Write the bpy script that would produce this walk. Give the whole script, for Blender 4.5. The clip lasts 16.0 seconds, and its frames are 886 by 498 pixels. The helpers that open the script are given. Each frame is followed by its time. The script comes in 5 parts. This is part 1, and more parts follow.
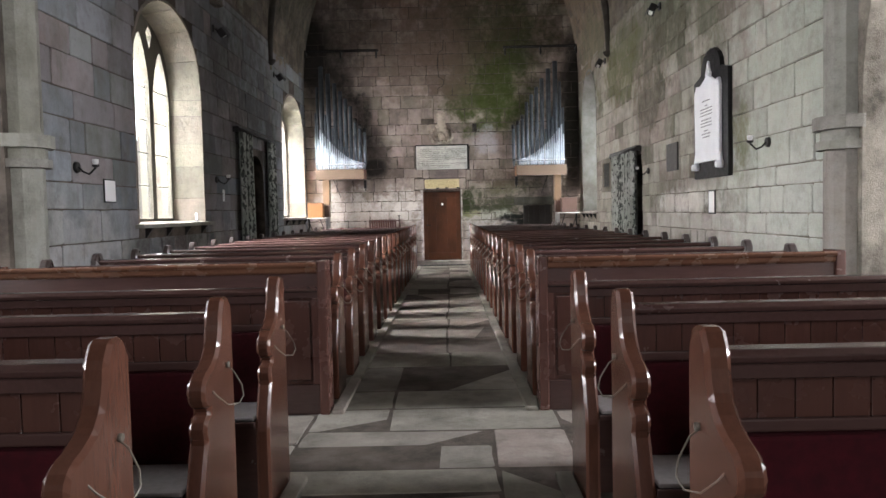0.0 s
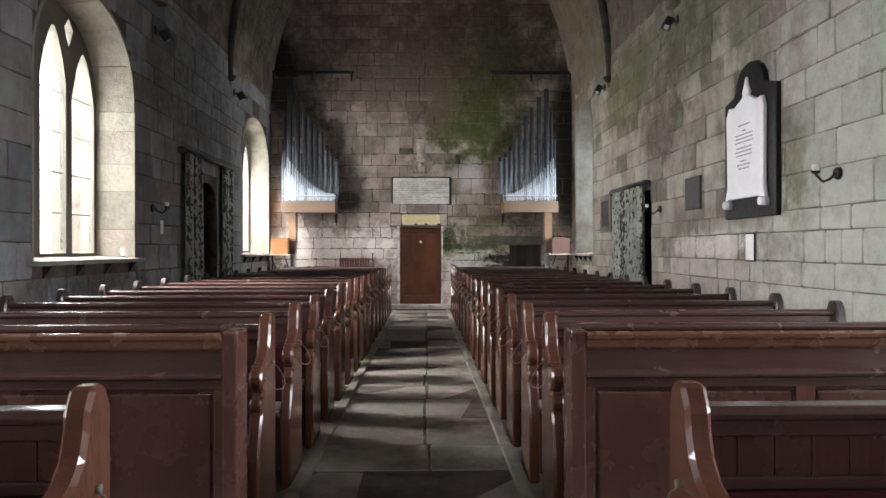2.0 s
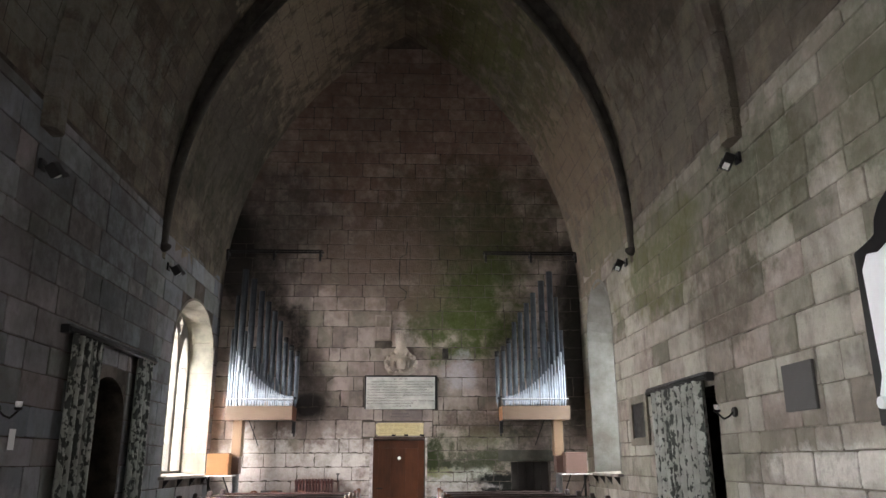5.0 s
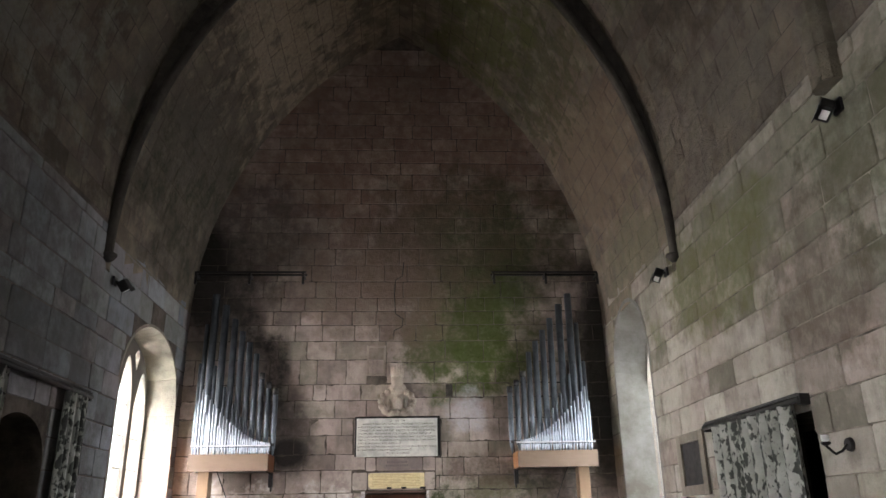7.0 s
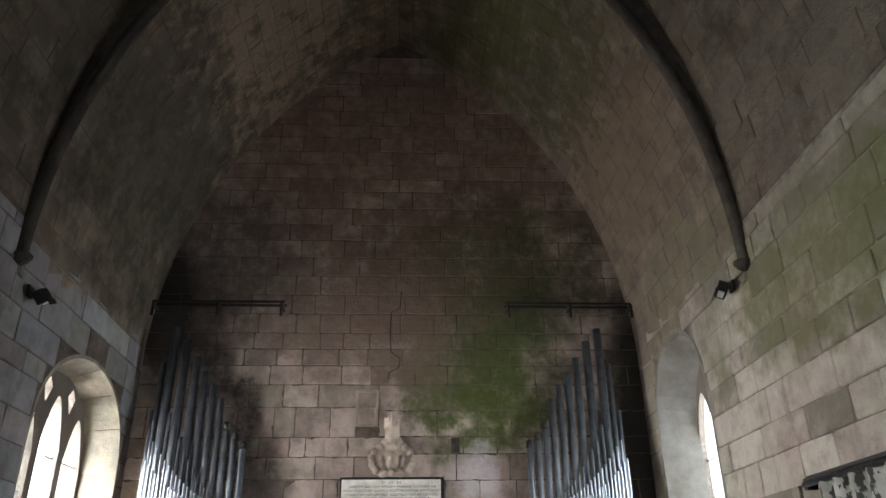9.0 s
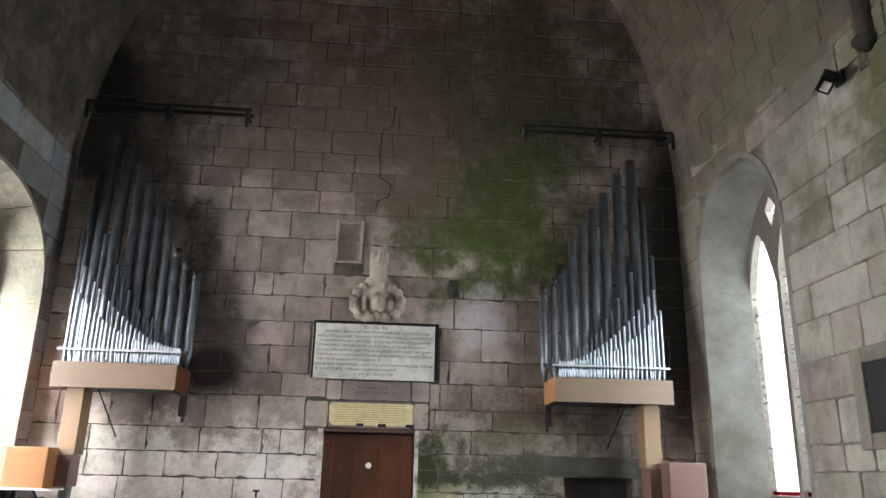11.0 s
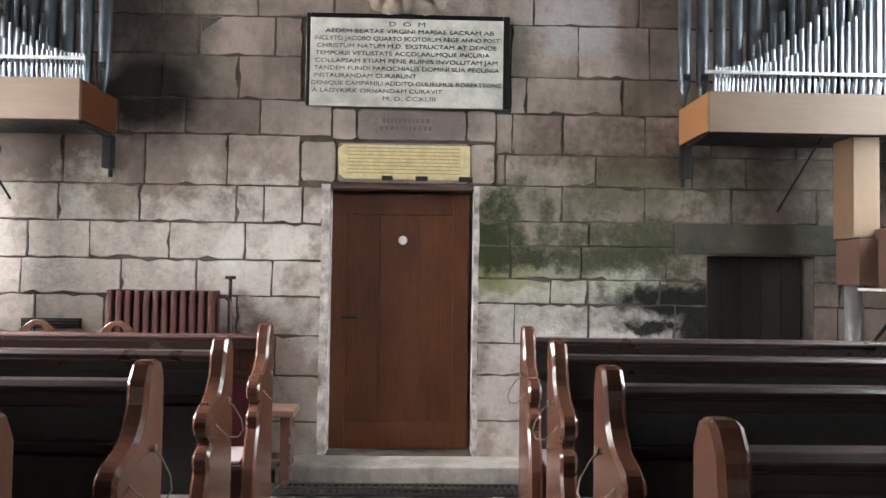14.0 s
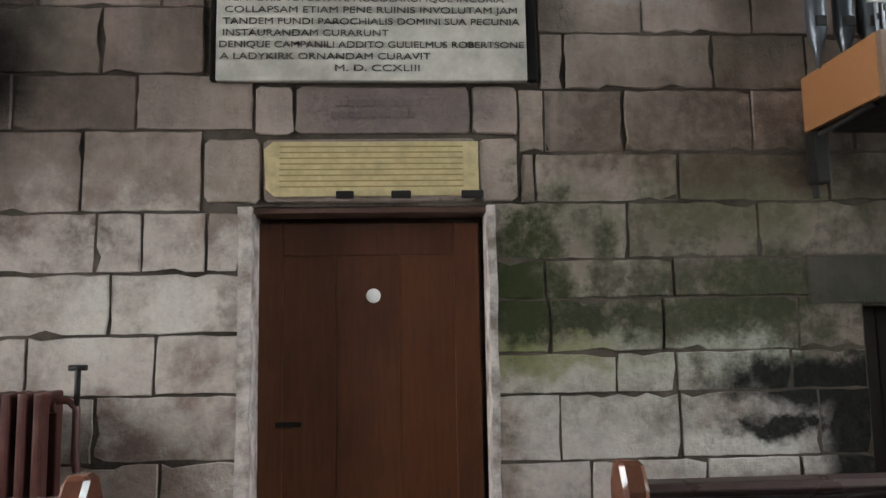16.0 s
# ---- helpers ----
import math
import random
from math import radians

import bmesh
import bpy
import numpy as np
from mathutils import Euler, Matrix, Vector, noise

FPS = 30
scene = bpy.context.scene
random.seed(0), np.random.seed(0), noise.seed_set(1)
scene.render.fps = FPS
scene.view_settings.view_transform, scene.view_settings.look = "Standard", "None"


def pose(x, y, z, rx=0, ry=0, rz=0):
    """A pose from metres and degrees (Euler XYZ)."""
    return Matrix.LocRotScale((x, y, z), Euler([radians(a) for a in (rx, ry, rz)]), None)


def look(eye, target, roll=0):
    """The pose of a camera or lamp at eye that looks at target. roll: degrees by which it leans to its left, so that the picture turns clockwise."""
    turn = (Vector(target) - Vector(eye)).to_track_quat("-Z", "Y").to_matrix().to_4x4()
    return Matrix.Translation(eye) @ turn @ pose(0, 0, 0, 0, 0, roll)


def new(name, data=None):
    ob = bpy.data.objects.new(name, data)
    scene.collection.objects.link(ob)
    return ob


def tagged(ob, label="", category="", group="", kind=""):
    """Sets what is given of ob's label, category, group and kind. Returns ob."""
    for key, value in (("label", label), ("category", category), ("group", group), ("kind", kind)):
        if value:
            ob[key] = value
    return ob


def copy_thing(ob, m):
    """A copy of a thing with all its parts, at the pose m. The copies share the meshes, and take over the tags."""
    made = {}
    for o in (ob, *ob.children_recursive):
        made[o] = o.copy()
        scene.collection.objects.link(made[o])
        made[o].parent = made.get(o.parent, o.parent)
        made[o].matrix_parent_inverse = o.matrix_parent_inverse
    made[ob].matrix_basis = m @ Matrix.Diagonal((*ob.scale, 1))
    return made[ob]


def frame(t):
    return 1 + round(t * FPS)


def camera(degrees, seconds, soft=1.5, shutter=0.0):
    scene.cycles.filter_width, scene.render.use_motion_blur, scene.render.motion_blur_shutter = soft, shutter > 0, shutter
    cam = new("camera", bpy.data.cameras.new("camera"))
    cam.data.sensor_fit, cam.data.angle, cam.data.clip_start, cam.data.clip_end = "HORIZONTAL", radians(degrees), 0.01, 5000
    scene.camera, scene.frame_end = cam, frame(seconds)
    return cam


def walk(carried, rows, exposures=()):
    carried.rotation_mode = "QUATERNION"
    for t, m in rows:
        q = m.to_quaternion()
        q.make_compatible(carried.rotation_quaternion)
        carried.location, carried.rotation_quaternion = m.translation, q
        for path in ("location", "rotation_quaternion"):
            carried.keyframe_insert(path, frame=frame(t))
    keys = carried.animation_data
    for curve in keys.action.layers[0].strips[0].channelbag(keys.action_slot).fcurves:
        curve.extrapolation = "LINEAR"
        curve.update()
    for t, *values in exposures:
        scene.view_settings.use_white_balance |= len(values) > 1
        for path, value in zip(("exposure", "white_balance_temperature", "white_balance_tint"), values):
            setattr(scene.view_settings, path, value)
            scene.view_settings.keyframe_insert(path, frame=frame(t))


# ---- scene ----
cam = camera(61.3, 16.0)
METRES, EYE, TILT, LEAN, TURN = 17.5, 1.5, 0.57, 0.0, 0.5
ROWS = [
    (0.0, 0.0, 0.0, 0.0, -0.08, -3.44, 1.27),
    (0.5, 0.0026, 0.0246, -0.001, 0.64, -5.15, 0.79),
    (1.0, 0.0002, 0.0531, 0.0007, -0.12, -3.32, 0.28),
    (1.5, -0.0005, 0.0786, 0.001, -1.0, -1.76, 0.21),
    (2.0, -0.0008, 0.112, 0.0011, -1.77, -0.6, 0.07),
    (2.5, -0.0019, 0.1404, 0.0023, -2.18, 0.82, 0.31),
    (3.0, 0.0002, 0.1749, 0.0031, -2.32, 3.22, -0.15),
    (3.5, -0.001, 0.2042, 0.0043, -2.78, 7.1, 0.27),
    (4.0, 0.0031, 0.2399, 0.0062, -2.69, 11.16, 0.29),
    (4.5, 0.0016, 0.2699, 0.0054, -3.12, 13.84, 0.07),
    (7.0, 0.0008, 0.4231, 0.0027, -3.37, 19.37, 0.93),
    (7.5, 0.0043, 0.4567, 0.0046, -2.93, 22.37, 0.64),
    (8.0, 0.0063, 0.49, 0.0062, -2.96, 25.17, 0.87),
    (10.5, 0.0012, 0.6494, 0.0004, -4.99, 22.33, -0.39),
    (11.0, 0.0039, 0.6816, -0.0014, -5.1, 16.43, -1.3),
    (11.5, 0.0031, 0.7135, -0.0055, -4.8, 11.49, -1.18),
    (12.0, 0.0098, 0.7505, -0.0065, -2.65, 7.75, -0.79),
    (12.5, 0.009, 0.7807, -0.0084, -2.33, 5.63, -0.68),
    (13.0, 0.0098, 0.8149, -0.0093, -1.94, 3.92, -0.59),
    (13.5, 0.0069, 0.844, -0.0108, -2.01, 2.31, -0.9),
    (14.0, 0.0063, 0.8746, -0.0109, -2.06, 1.31, -0.83),
    (14.5, 0.0055, 0.9027, -0.01, -2.23, 1.38, -0.83),
    (15.0, 0.0044, 0.9357, -0.0102, -2.96, 1.19, -0.4),
    (15.5, 0.0073, 0.9647, -0.0103, -3.06, 1.48, 0.06),
    (16.0, 0.0063, 0.9952, -0.0086, -3.6, 5.93, 0.96),
]
walk(cam, [(t, pose(0, 0, EYE, TILT, LEAN, TURN) @ pose(METRES * x, METRES * y, METRES * z, 90 + pitch, roll, yaw)) for t, x, y, z, yaw, pitch, roll in ROWS],
     [(0.0, 0.07, 6400, 16), (0.5, 0.17, 6400, 16), (1.0, 0.09, 6400, 16), (3.0, -0.05, 6400, 15), (7.5, 0.1, 6500, 17), (10.3, 0.1, 6300, 13), (11.0, -0.03, 6250, 12), (12.0, -0.05, 6300, 12), (12.5, 0.02, 6300, 13), (13.5, 0.12, 6350, 13), (14.5, 0.05, 6400, 13), (15.0, -0.17, 6400, 12), (15.5, -0.3, 6450, 12), (16.0, -0.65, 6450, 12)])

# ---- light ----
world = bpy.data.worlds.new("overcast")
scene.world = world
world.use_nodes = True
wn = world.node_tree
sky = wn.nodes.new("ShaderNodeTexSky")
sky.sky_type, sky.sun_disc = "NISHITA", False
sky.sun_elevation, sky.sun_rotation = radians(40), radians(250)
wn.links.new(sky.outputs[0], wn.nodes["Background"].inputs[0])
wn.nodes["Background"].inputs[1].default_value = 0.12
sun = new("sun", bpy.data.lights.new("sun", "SUN"))
sun.data.energy, sun.data.angle, sun.data.color = 0.8, radians(15), (1.0, 0.97, 0.93)
sun.matrix_world = look((-10, 12, 14), (0, 8, 0))


def sky_lamp(place, target, width, height, power, colour=(1.0, 0.985, 0.96)):
    """The sky's light in a window's opening."""
    lamp = new("window_light", bpy.data.lights.new("window_light", "AREA"))
    lamp.data.shape, lamp.data.size, lamp.data.size_y = "RECTANGLE", width, height
    lamp.data.energy, lamp.data.color = power, colour
    lamp.matrix_world = look(place, target)
    return lamp


# left nave window and the two windows of the west bay
for place, aim, power, high in (((-5.5, 10.75, 3.3), (-3, 10.75, 2.6), 1300, 9500), ((-5.5, 19.35, 3.3), (-3, 19.35, 2.6), 2000, 7800), ((5.2, 19.0, 3.3), (3, 19.0, 2.6), 780, 2080)):
    tone = (0.95, 0.98, 1.0) if place[0] > 0 else (1.0, 0.972, 0.945) if place[1] > 15 else (1.0, 0.985, 0.975)
    sky_lamp(place, aim, 3.0, 3.8, power, tone)
    out = math.copysign(1.0, place[0])
    sky_lamp((place[0] + out * 3.0, place[1], 7.76), (place[0] - out * 2.8, place[1], 1.5), 3.6, 3.0, high, tone)
# lamps added for unseen transept and chancel windows, to light pews and piers
sky_lamp((-9.2, 4.2, 3.3), (-4.0, 4.2, 0.6), 2.6, 3.6, 780, (0.96, 0.98, 1.0))
sky_lamp((9.0, 4.2, 3.3), (4.0, 4.2, 0.6), 2.6, 3.6, 1250, (0.96, 0.98, 1.0))
sky_lamp((-0.14, -8.0, 4.4), (0, 3, 0.5), 3.0, 4.6, 420)

# ---- materials ----


def c(r, g, b):
    return (r, g, b, 1.0)


class Tree:
    """Short hand for node trees."""

    def __init__(self, name, rough=0.8, metal=0.0, spec=0.4):
        self.m = bpy.data.materials.new(name)
        self.m.use_nodes = True
        self.t = self.m.node_tree
        self.b = self.t.nodes["Principled BSDF"]
        self.b.inputs["Roughness"].default_value = rough
        self.b.inputs["Metallic"].default_value = metal
        self.b.inputs["Specular IOR Level"].default_value = spec

    def n(self, kind, out=0, props=(), **ins):
        node = self.t.nodes.new("ShaderNode" + kind)
        for key, value in props:
            if key == "op":
                node.operation = value
            elif key == "blend":
                node.data_type, node.blend_type = "RGBA", value
            elif key == "feature":
                node.feature = value
            elif key == "bands":
                node.bands_direction = value
        for key, value in ins.items():
            sock = node.inputs[int(key[1:])] if key[0] == "i" and key[1:].isdigit() else node.inputs[key.replace("_", " ")]
            if isinstance(value, bpy.types.NodeSocket):
                self.t.links.new(value, sock)
            else:
                sock.default_value = value
        return node.outputs[out]

    def pos(self):
        return self.n("NewGeometry")

    def obj(self):
        return self.n("TexCoord", 3)

    def noise(self, vec, scale, detail=6, rough=0.6, stretch=None):
        if stretch:
            vec = self.n("VectorMath", 0, [("op", "MULTIPLY")], i0=vec, i1=stretch)
        return self.n("TexNoise", 0, Vector=vec, Scale=scale, Detail=detail, Roughness=rough)

    def span(self, value, a, b, c=0.0, d=1.0):
        return self.n("MapRange", 0, Value=value, From_Min=a, From_Max=b, To_Min=c, To_Max=d)

    def mix(self, fac, a, b, blend="MIX"):
        return self.n("Mix", 2, [("blend", blend)], i0=fac, i6=a, i7=b)

    def mul(self, a, b):
        return self.n("Math", 0, [("op", "MULTIPLY")], i0=a, i1=b)

    def add(self, a, b):
        return self.n("Math", 0, [("op", "ADD")], i0=a, i1=b)

    def blob(self, centre, radius, ragged, scale=2.0):
        """A ragged patch round a place."""
        p = self.pos()
        d = self.n("VectorMath", 0, [("op", "SUBTRACT")], i0=p, i1=centre)
        d = self.n("VectorMath", 0, [("op", "DIVIDE")], i0=d, i1=radius)
        d = self.n("VectorMath", 1, [("op", "LENGTH")], i0=d)
        w = self.span(self.noise(p, scale, 7, 0.65), 0.25, 0.75, -ragged, ragged)
        return self.span(self.add(d, w), 1.05, 0.55)

    def finish(self, colour, bump=None, strength=0.4, dist=0.01, rough=None):
        if isinstance(colour, bpy.types.NodeSocket):
            self.t.links.new(colour, self.b.inputs["Base Color"])
        else:
            self.b.inputs["Base Color"].default_value = colour
        if bump is not None:
            self.t.links.new(self.n("Bump", 0, Strength=strength, Distance=dist, Height=bump), self.b.inputs["Normal"])
        if rough is not None:
            self.t.links.new(rough, self.b.inputs["Roughness"])
        return self.m


def stone(name, low, high, stains_and_light=(), grain=0.5, pale=c(0.50, 0.46, 0.41), lump=0.018, patch=0.3, vary=0.95, grime=c(0.11, 0.097, 0.082), tint=1.0):
    """Old sandstone: each block its own tone, clouded, pitted, with staining and painted light and shade given as
    (place, radius, colour, amount, ragged, scale).
    """
    k = Tree(name, 0.92, 0.0, 0.25)
    p = k.pos()
    each = k.n("Math", 0, [("op", "FRACT")], i0=k.add(k.n("ObjectInfo", 5), k.n("NewGeometry", 8)))
    big = k.noise(p, 1.1, 4, 0.6)
    mid = k.noise(p, 5.0, 8, 0.7)
    fine = k.noise(p, 48.0, 5, 0.7)
    col = k.mix(k.span(k.add(k.mul(each, vary), k.mul(big, 1.4 - vary)), 0.2, 1.1), low, high)
    hue = k.n("Math", 0, [("op", "FRACT")], i0=k.mul(each, 17.3))
    col = k.mix(k.span(hue, 0.55, 1.0, 0.0, 0.55 * tint), col, c(0.30, 0.225, 0.20))
    col = k.mix(k.span(hue, 0.4, 0.0, 0.0, 0.45 * tint), col, c(0.24, 0.235, 0.17))
    col = k.mix(k.span(k.noise(p, 4.0, 5, 0.6), 0.46, 0.74, 0.0, 0.6), col, grime)
    col = k.mix(k.span(k.noise(p, 2.6, 5, 0.62), 0.5, 0.76, 0.0, 0.6), col, pale)
    col = k.mix(k.span(k.noise(p, 12.0, 6, 0.7), 0.57, 0.75, 0.0, 0.34), col, c(0.085, 0.075, 0.065))
    blotch = k.noise(p, 2.3, 5, 0.62)
    col = k.mix(k.span(blotch, 0.51, 0.70, 0.0, patch), col, c(0.09, 0.083, 0.066))
    col = k.mix(k.span(blotch, 0.48, 0.32, 0.0, patch * 0.75), col, pale)
    streak = k.noise(p, 3.0, 6, 0.7, (1.0, 1.0, 0.16))
    col = k.mix(k.span(streak, 0.52, 0.72, 0.0, 0.45), col, c(0.10, 0.09, 0.075))
    for place, radius, tone, amount, ragged, scale in stains_and_light:
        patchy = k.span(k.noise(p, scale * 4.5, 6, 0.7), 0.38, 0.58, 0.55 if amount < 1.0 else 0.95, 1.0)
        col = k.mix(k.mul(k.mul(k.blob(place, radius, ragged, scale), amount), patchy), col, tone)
    col = k.mix(k.span(fine, 0.35, 0.7, 0.0, 0.14), col, c(0.07, 0.06, 0.05))
    h = k.add(k.mul(mid, 2.0), k.mul(fine, grain * 0.22))
    return k.finish(col, h, 0.9, lump)


WARM, COOL = c(0.165, 0.128, 0.112), c(0.45, 0.375, 0.33)
LIME = c(0.50, 0.46, 0.42)
GREEN, BROWN, DARK = c(0.047, 0.066, 0.011), c(0.085, 0.058, 0.042), c(0.045, 0.042, 0.034)
WEST_STAINS_AND_SHADE = [
    # broad brown darkening of the gable
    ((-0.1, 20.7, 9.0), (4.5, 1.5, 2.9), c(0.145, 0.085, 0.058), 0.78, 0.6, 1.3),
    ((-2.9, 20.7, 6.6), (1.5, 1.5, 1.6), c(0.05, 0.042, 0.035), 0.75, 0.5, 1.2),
    ((1.1, 20.7, 5.2), (1.2, 1.5, 1.8), GREEN, 0.95, 0.8, 1.5),
    ((0.55, 20.7, 4.3), (0.75, 1.5, 0.45), GREEN, 0.7, 1.1, 3.0),
    ((1.9, 20.7, 6.0), (0.8, 1.5, 1.3), c(0.05, 0.065, 0.018), 0.75, 1.0, 2.0),
    ((0.35, 20.7, 4.7), (0.55, 1.5, 0.8), c(0.07, 0.07, 0.03), 0.75, 0.7, 2.6),
    ((1.5, 20.7, 4.25), (1.2, 1.5, 0.55), GREEN, 0.8, 0.75, 3.2),
    # dark olive; the light's falloff up the wall is painted in with it
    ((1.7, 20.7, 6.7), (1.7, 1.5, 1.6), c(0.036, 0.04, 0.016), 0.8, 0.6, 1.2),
    ((1.25, 20.7, 1.65), (1.25, 1.0, 0.85), c(0.145, 0.14, 0.10), 0.7, 0.9, 4.0),
    ((1.2, 20.7, 1.5), (1.0, 1.0, 0.6), c(0.07, 0.072, 0.046), 0.7, 1.5, 7.0),
    # the organ's shade on the wall beside its pipes, painted in
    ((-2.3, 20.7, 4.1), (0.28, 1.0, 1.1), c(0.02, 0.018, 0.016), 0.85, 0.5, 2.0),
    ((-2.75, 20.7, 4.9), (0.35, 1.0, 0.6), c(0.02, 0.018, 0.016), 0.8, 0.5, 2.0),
    # unlit corners outside the pipes, painted near-black
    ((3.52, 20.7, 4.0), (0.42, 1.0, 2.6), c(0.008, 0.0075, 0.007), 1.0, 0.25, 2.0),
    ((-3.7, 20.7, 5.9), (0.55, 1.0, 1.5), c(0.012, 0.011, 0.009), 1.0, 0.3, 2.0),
    # the left organ's shadow, painted beside its chest
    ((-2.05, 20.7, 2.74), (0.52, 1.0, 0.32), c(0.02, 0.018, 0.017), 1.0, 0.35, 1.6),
    ((-1.05, 20.7, 1.66), (0.24, 1.0, 0.15), c(0.72, 0.69, 0.65), 0.95, 0.9, 4.0),
    ((-1.4, 20.7, 1.62), (0.12, 1.0, 0.16), c(0.74, 0.71, 0.67), 0.95, 0.6, 4.0),
    ((0.9, 20.7, 1.4), (0.4, 1.0, 0.14), c(0.42, 0.43, 0.33), 0.8, 0.8, 5.0),
    ((1.5, 20.7, 1.42), (0.3, 1.0, 0.14), c(0.42, 0.43, 0.36), 0.85, 0.8, 5.0),
    ((1.5, 20.7, 0.98), (0.5, 1.0, 0.1), c(0.60, 0.60, 0.55), 0.9, 0.7, 5.0),
    ((1.62, 20.7, 1.1), (0.3, 1.0, 0.09), c(0.012, 0.014, 0.011), 0.95, 1.1, 7.0),
    ((0.88, 20.7, 1.94), (0.07, 1.0, 0.11), c(0.04, 0.048, 0.022), 0.9, 0.4, 6.0),
    ((1.85, 20.7, 1.27), (0.5, 1.0, 0.16), c(0.008, 0.011, 0.008), 1.0, 0.9, 4.0),
    ((2.0, 20.7, 0.95), (0.3, 1.0, 0.5), c(0.01, 0.012, 0.01), 1.0, 0.7, 4.0),
    ((0.95, 20.7, 1.56), (0.42, 1.0, 0.16), c(0.045, 0.052, 0.028), 0.55, 0.7, 5.0),
    ((1.75, 20.7, 1.75), (0.5, 1.0, 0.15), c(0.045, 0.052, 0.024), 0.9, 0.7, 5.0),
    ((1.6, 20.7, 2.15), (0.9, 1.0, 0.3), c(0.12, 0.115, 0.065), 0.75, 0.7, 3.0),
    ((1.25, 20.7, 1.60), (0.6, 1.0, 0.2), c(0.05, 0.055, 0.03), 0.7, 1.2, 7.0),
    ((0.5, 20.7, 1.72), (0.24, 1.0, 0.5), c(0.03, 0.04, 0.012), 0.95, 0.6, 4.0),
    ((1.5, 20.7, 2.4), (1.0, 1.0, 0.32), BROWN, 0.65, 0.7, 3.0),
    # dark area below the right chest
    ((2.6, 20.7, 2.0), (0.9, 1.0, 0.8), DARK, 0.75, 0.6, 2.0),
    # more painted shade: the right corner, beside the left chest, the upper left
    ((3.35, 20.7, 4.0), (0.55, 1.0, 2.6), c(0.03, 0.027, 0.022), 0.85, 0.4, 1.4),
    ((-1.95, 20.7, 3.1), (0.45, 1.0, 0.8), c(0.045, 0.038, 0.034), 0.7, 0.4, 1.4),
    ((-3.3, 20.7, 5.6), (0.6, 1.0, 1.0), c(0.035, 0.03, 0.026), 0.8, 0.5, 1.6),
    ((-2.5, 20.7, 1.4), (1.8, 1.0, 0.8), c(0.60, 0.56, 0.51), 0.65, 0.9, 3.2),
    ((-1.2, 20.7, 1.7), (0.7, 1.0, 0.45), c(0.62, 0.58, 0.53), 0.7, 1.0, 4.0),
    ((0.75, 20.7, 1.33), (0.55, 1.0, 0.2), c(0.50, 0.48, 0.42), 0.7, 0.6, 3.0),
    ((1.3, 20.7, 0.95), (1.1, 1.0, 0.36), c(0.54, 0.50, 0.47), 0.65, 0.6, 3.0),
    ((0.7, 20.7, 0.7), (0.5, 1.0, 0.6), c(0.56, 0.51, 0.48), 0.6, 0.9, 4.0),
    # brown stone, darkened further for the light's falloff upwards
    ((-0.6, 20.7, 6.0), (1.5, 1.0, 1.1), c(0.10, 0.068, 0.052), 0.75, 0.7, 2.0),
    ((1.8, 20.7, 1.28), (0.42, 1.0, 0.12), c(0.006, 0.008, 0.006), 1.0, 0.55, 5.0),
    ((1.98, 20.7, 1.05), (0.16, 1.0, 0.42), c(0.008, 0.009, 0.007), 1.0, 0.4, 4.0),
    ((1.66, 20.7, 1.09), (0.22, 1.0, 0.07), c(0.01, 0.012, 0.009), 1.0, 0.8, 8.0),
    ((0.8, 20.7, 1.58), (0.26, 1.0, 0.11), c(0.03, 0.036, 0.018), 0.85, 0.9, 7.0),
    ((0.46, 20.7, 1.66), (0.13, 1.0, 0.42), c(0.028, 0.038, 0.012), 1.0, 0.5, 4.0),
    ((1.45, 20.7, 1.6), (0.4, 1.0, 0.09), c(0.04, 0.048, 0.022), 0.9, 0.7, 6.0),
    ((0.62, 20.7, 1.42), (0.3, 1.0, 0.12), c(0.22, 0.22, 0.10), 0.85, 0.8, 6.0),
    ((1.1, 20.7, 3.4), (0.42, 1.0, 0.42), c(0.42, 0.40, 0.42), 0.7, 0.6, 3.0),
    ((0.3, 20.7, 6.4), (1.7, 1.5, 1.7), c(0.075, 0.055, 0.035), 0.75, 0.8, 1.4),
    ((1.4, 20.7, 5.0), (0.75, 1.5, 0.9), c(0.036, 0.05, 0.007), 0.85, 0.8, 2.4),
    ((-0.7, 20.7, 5.5), (1.7, 1.5, 1.2), c(0.14, 0.10, 0.075), 0.65, 0.8, 1.5),
    ((-0.1, 20.7, 2.54), (0.62, 1.0, 0.15), c(0.16, 0.13, 0.127), 0.85, 0.2, 2.0),
]
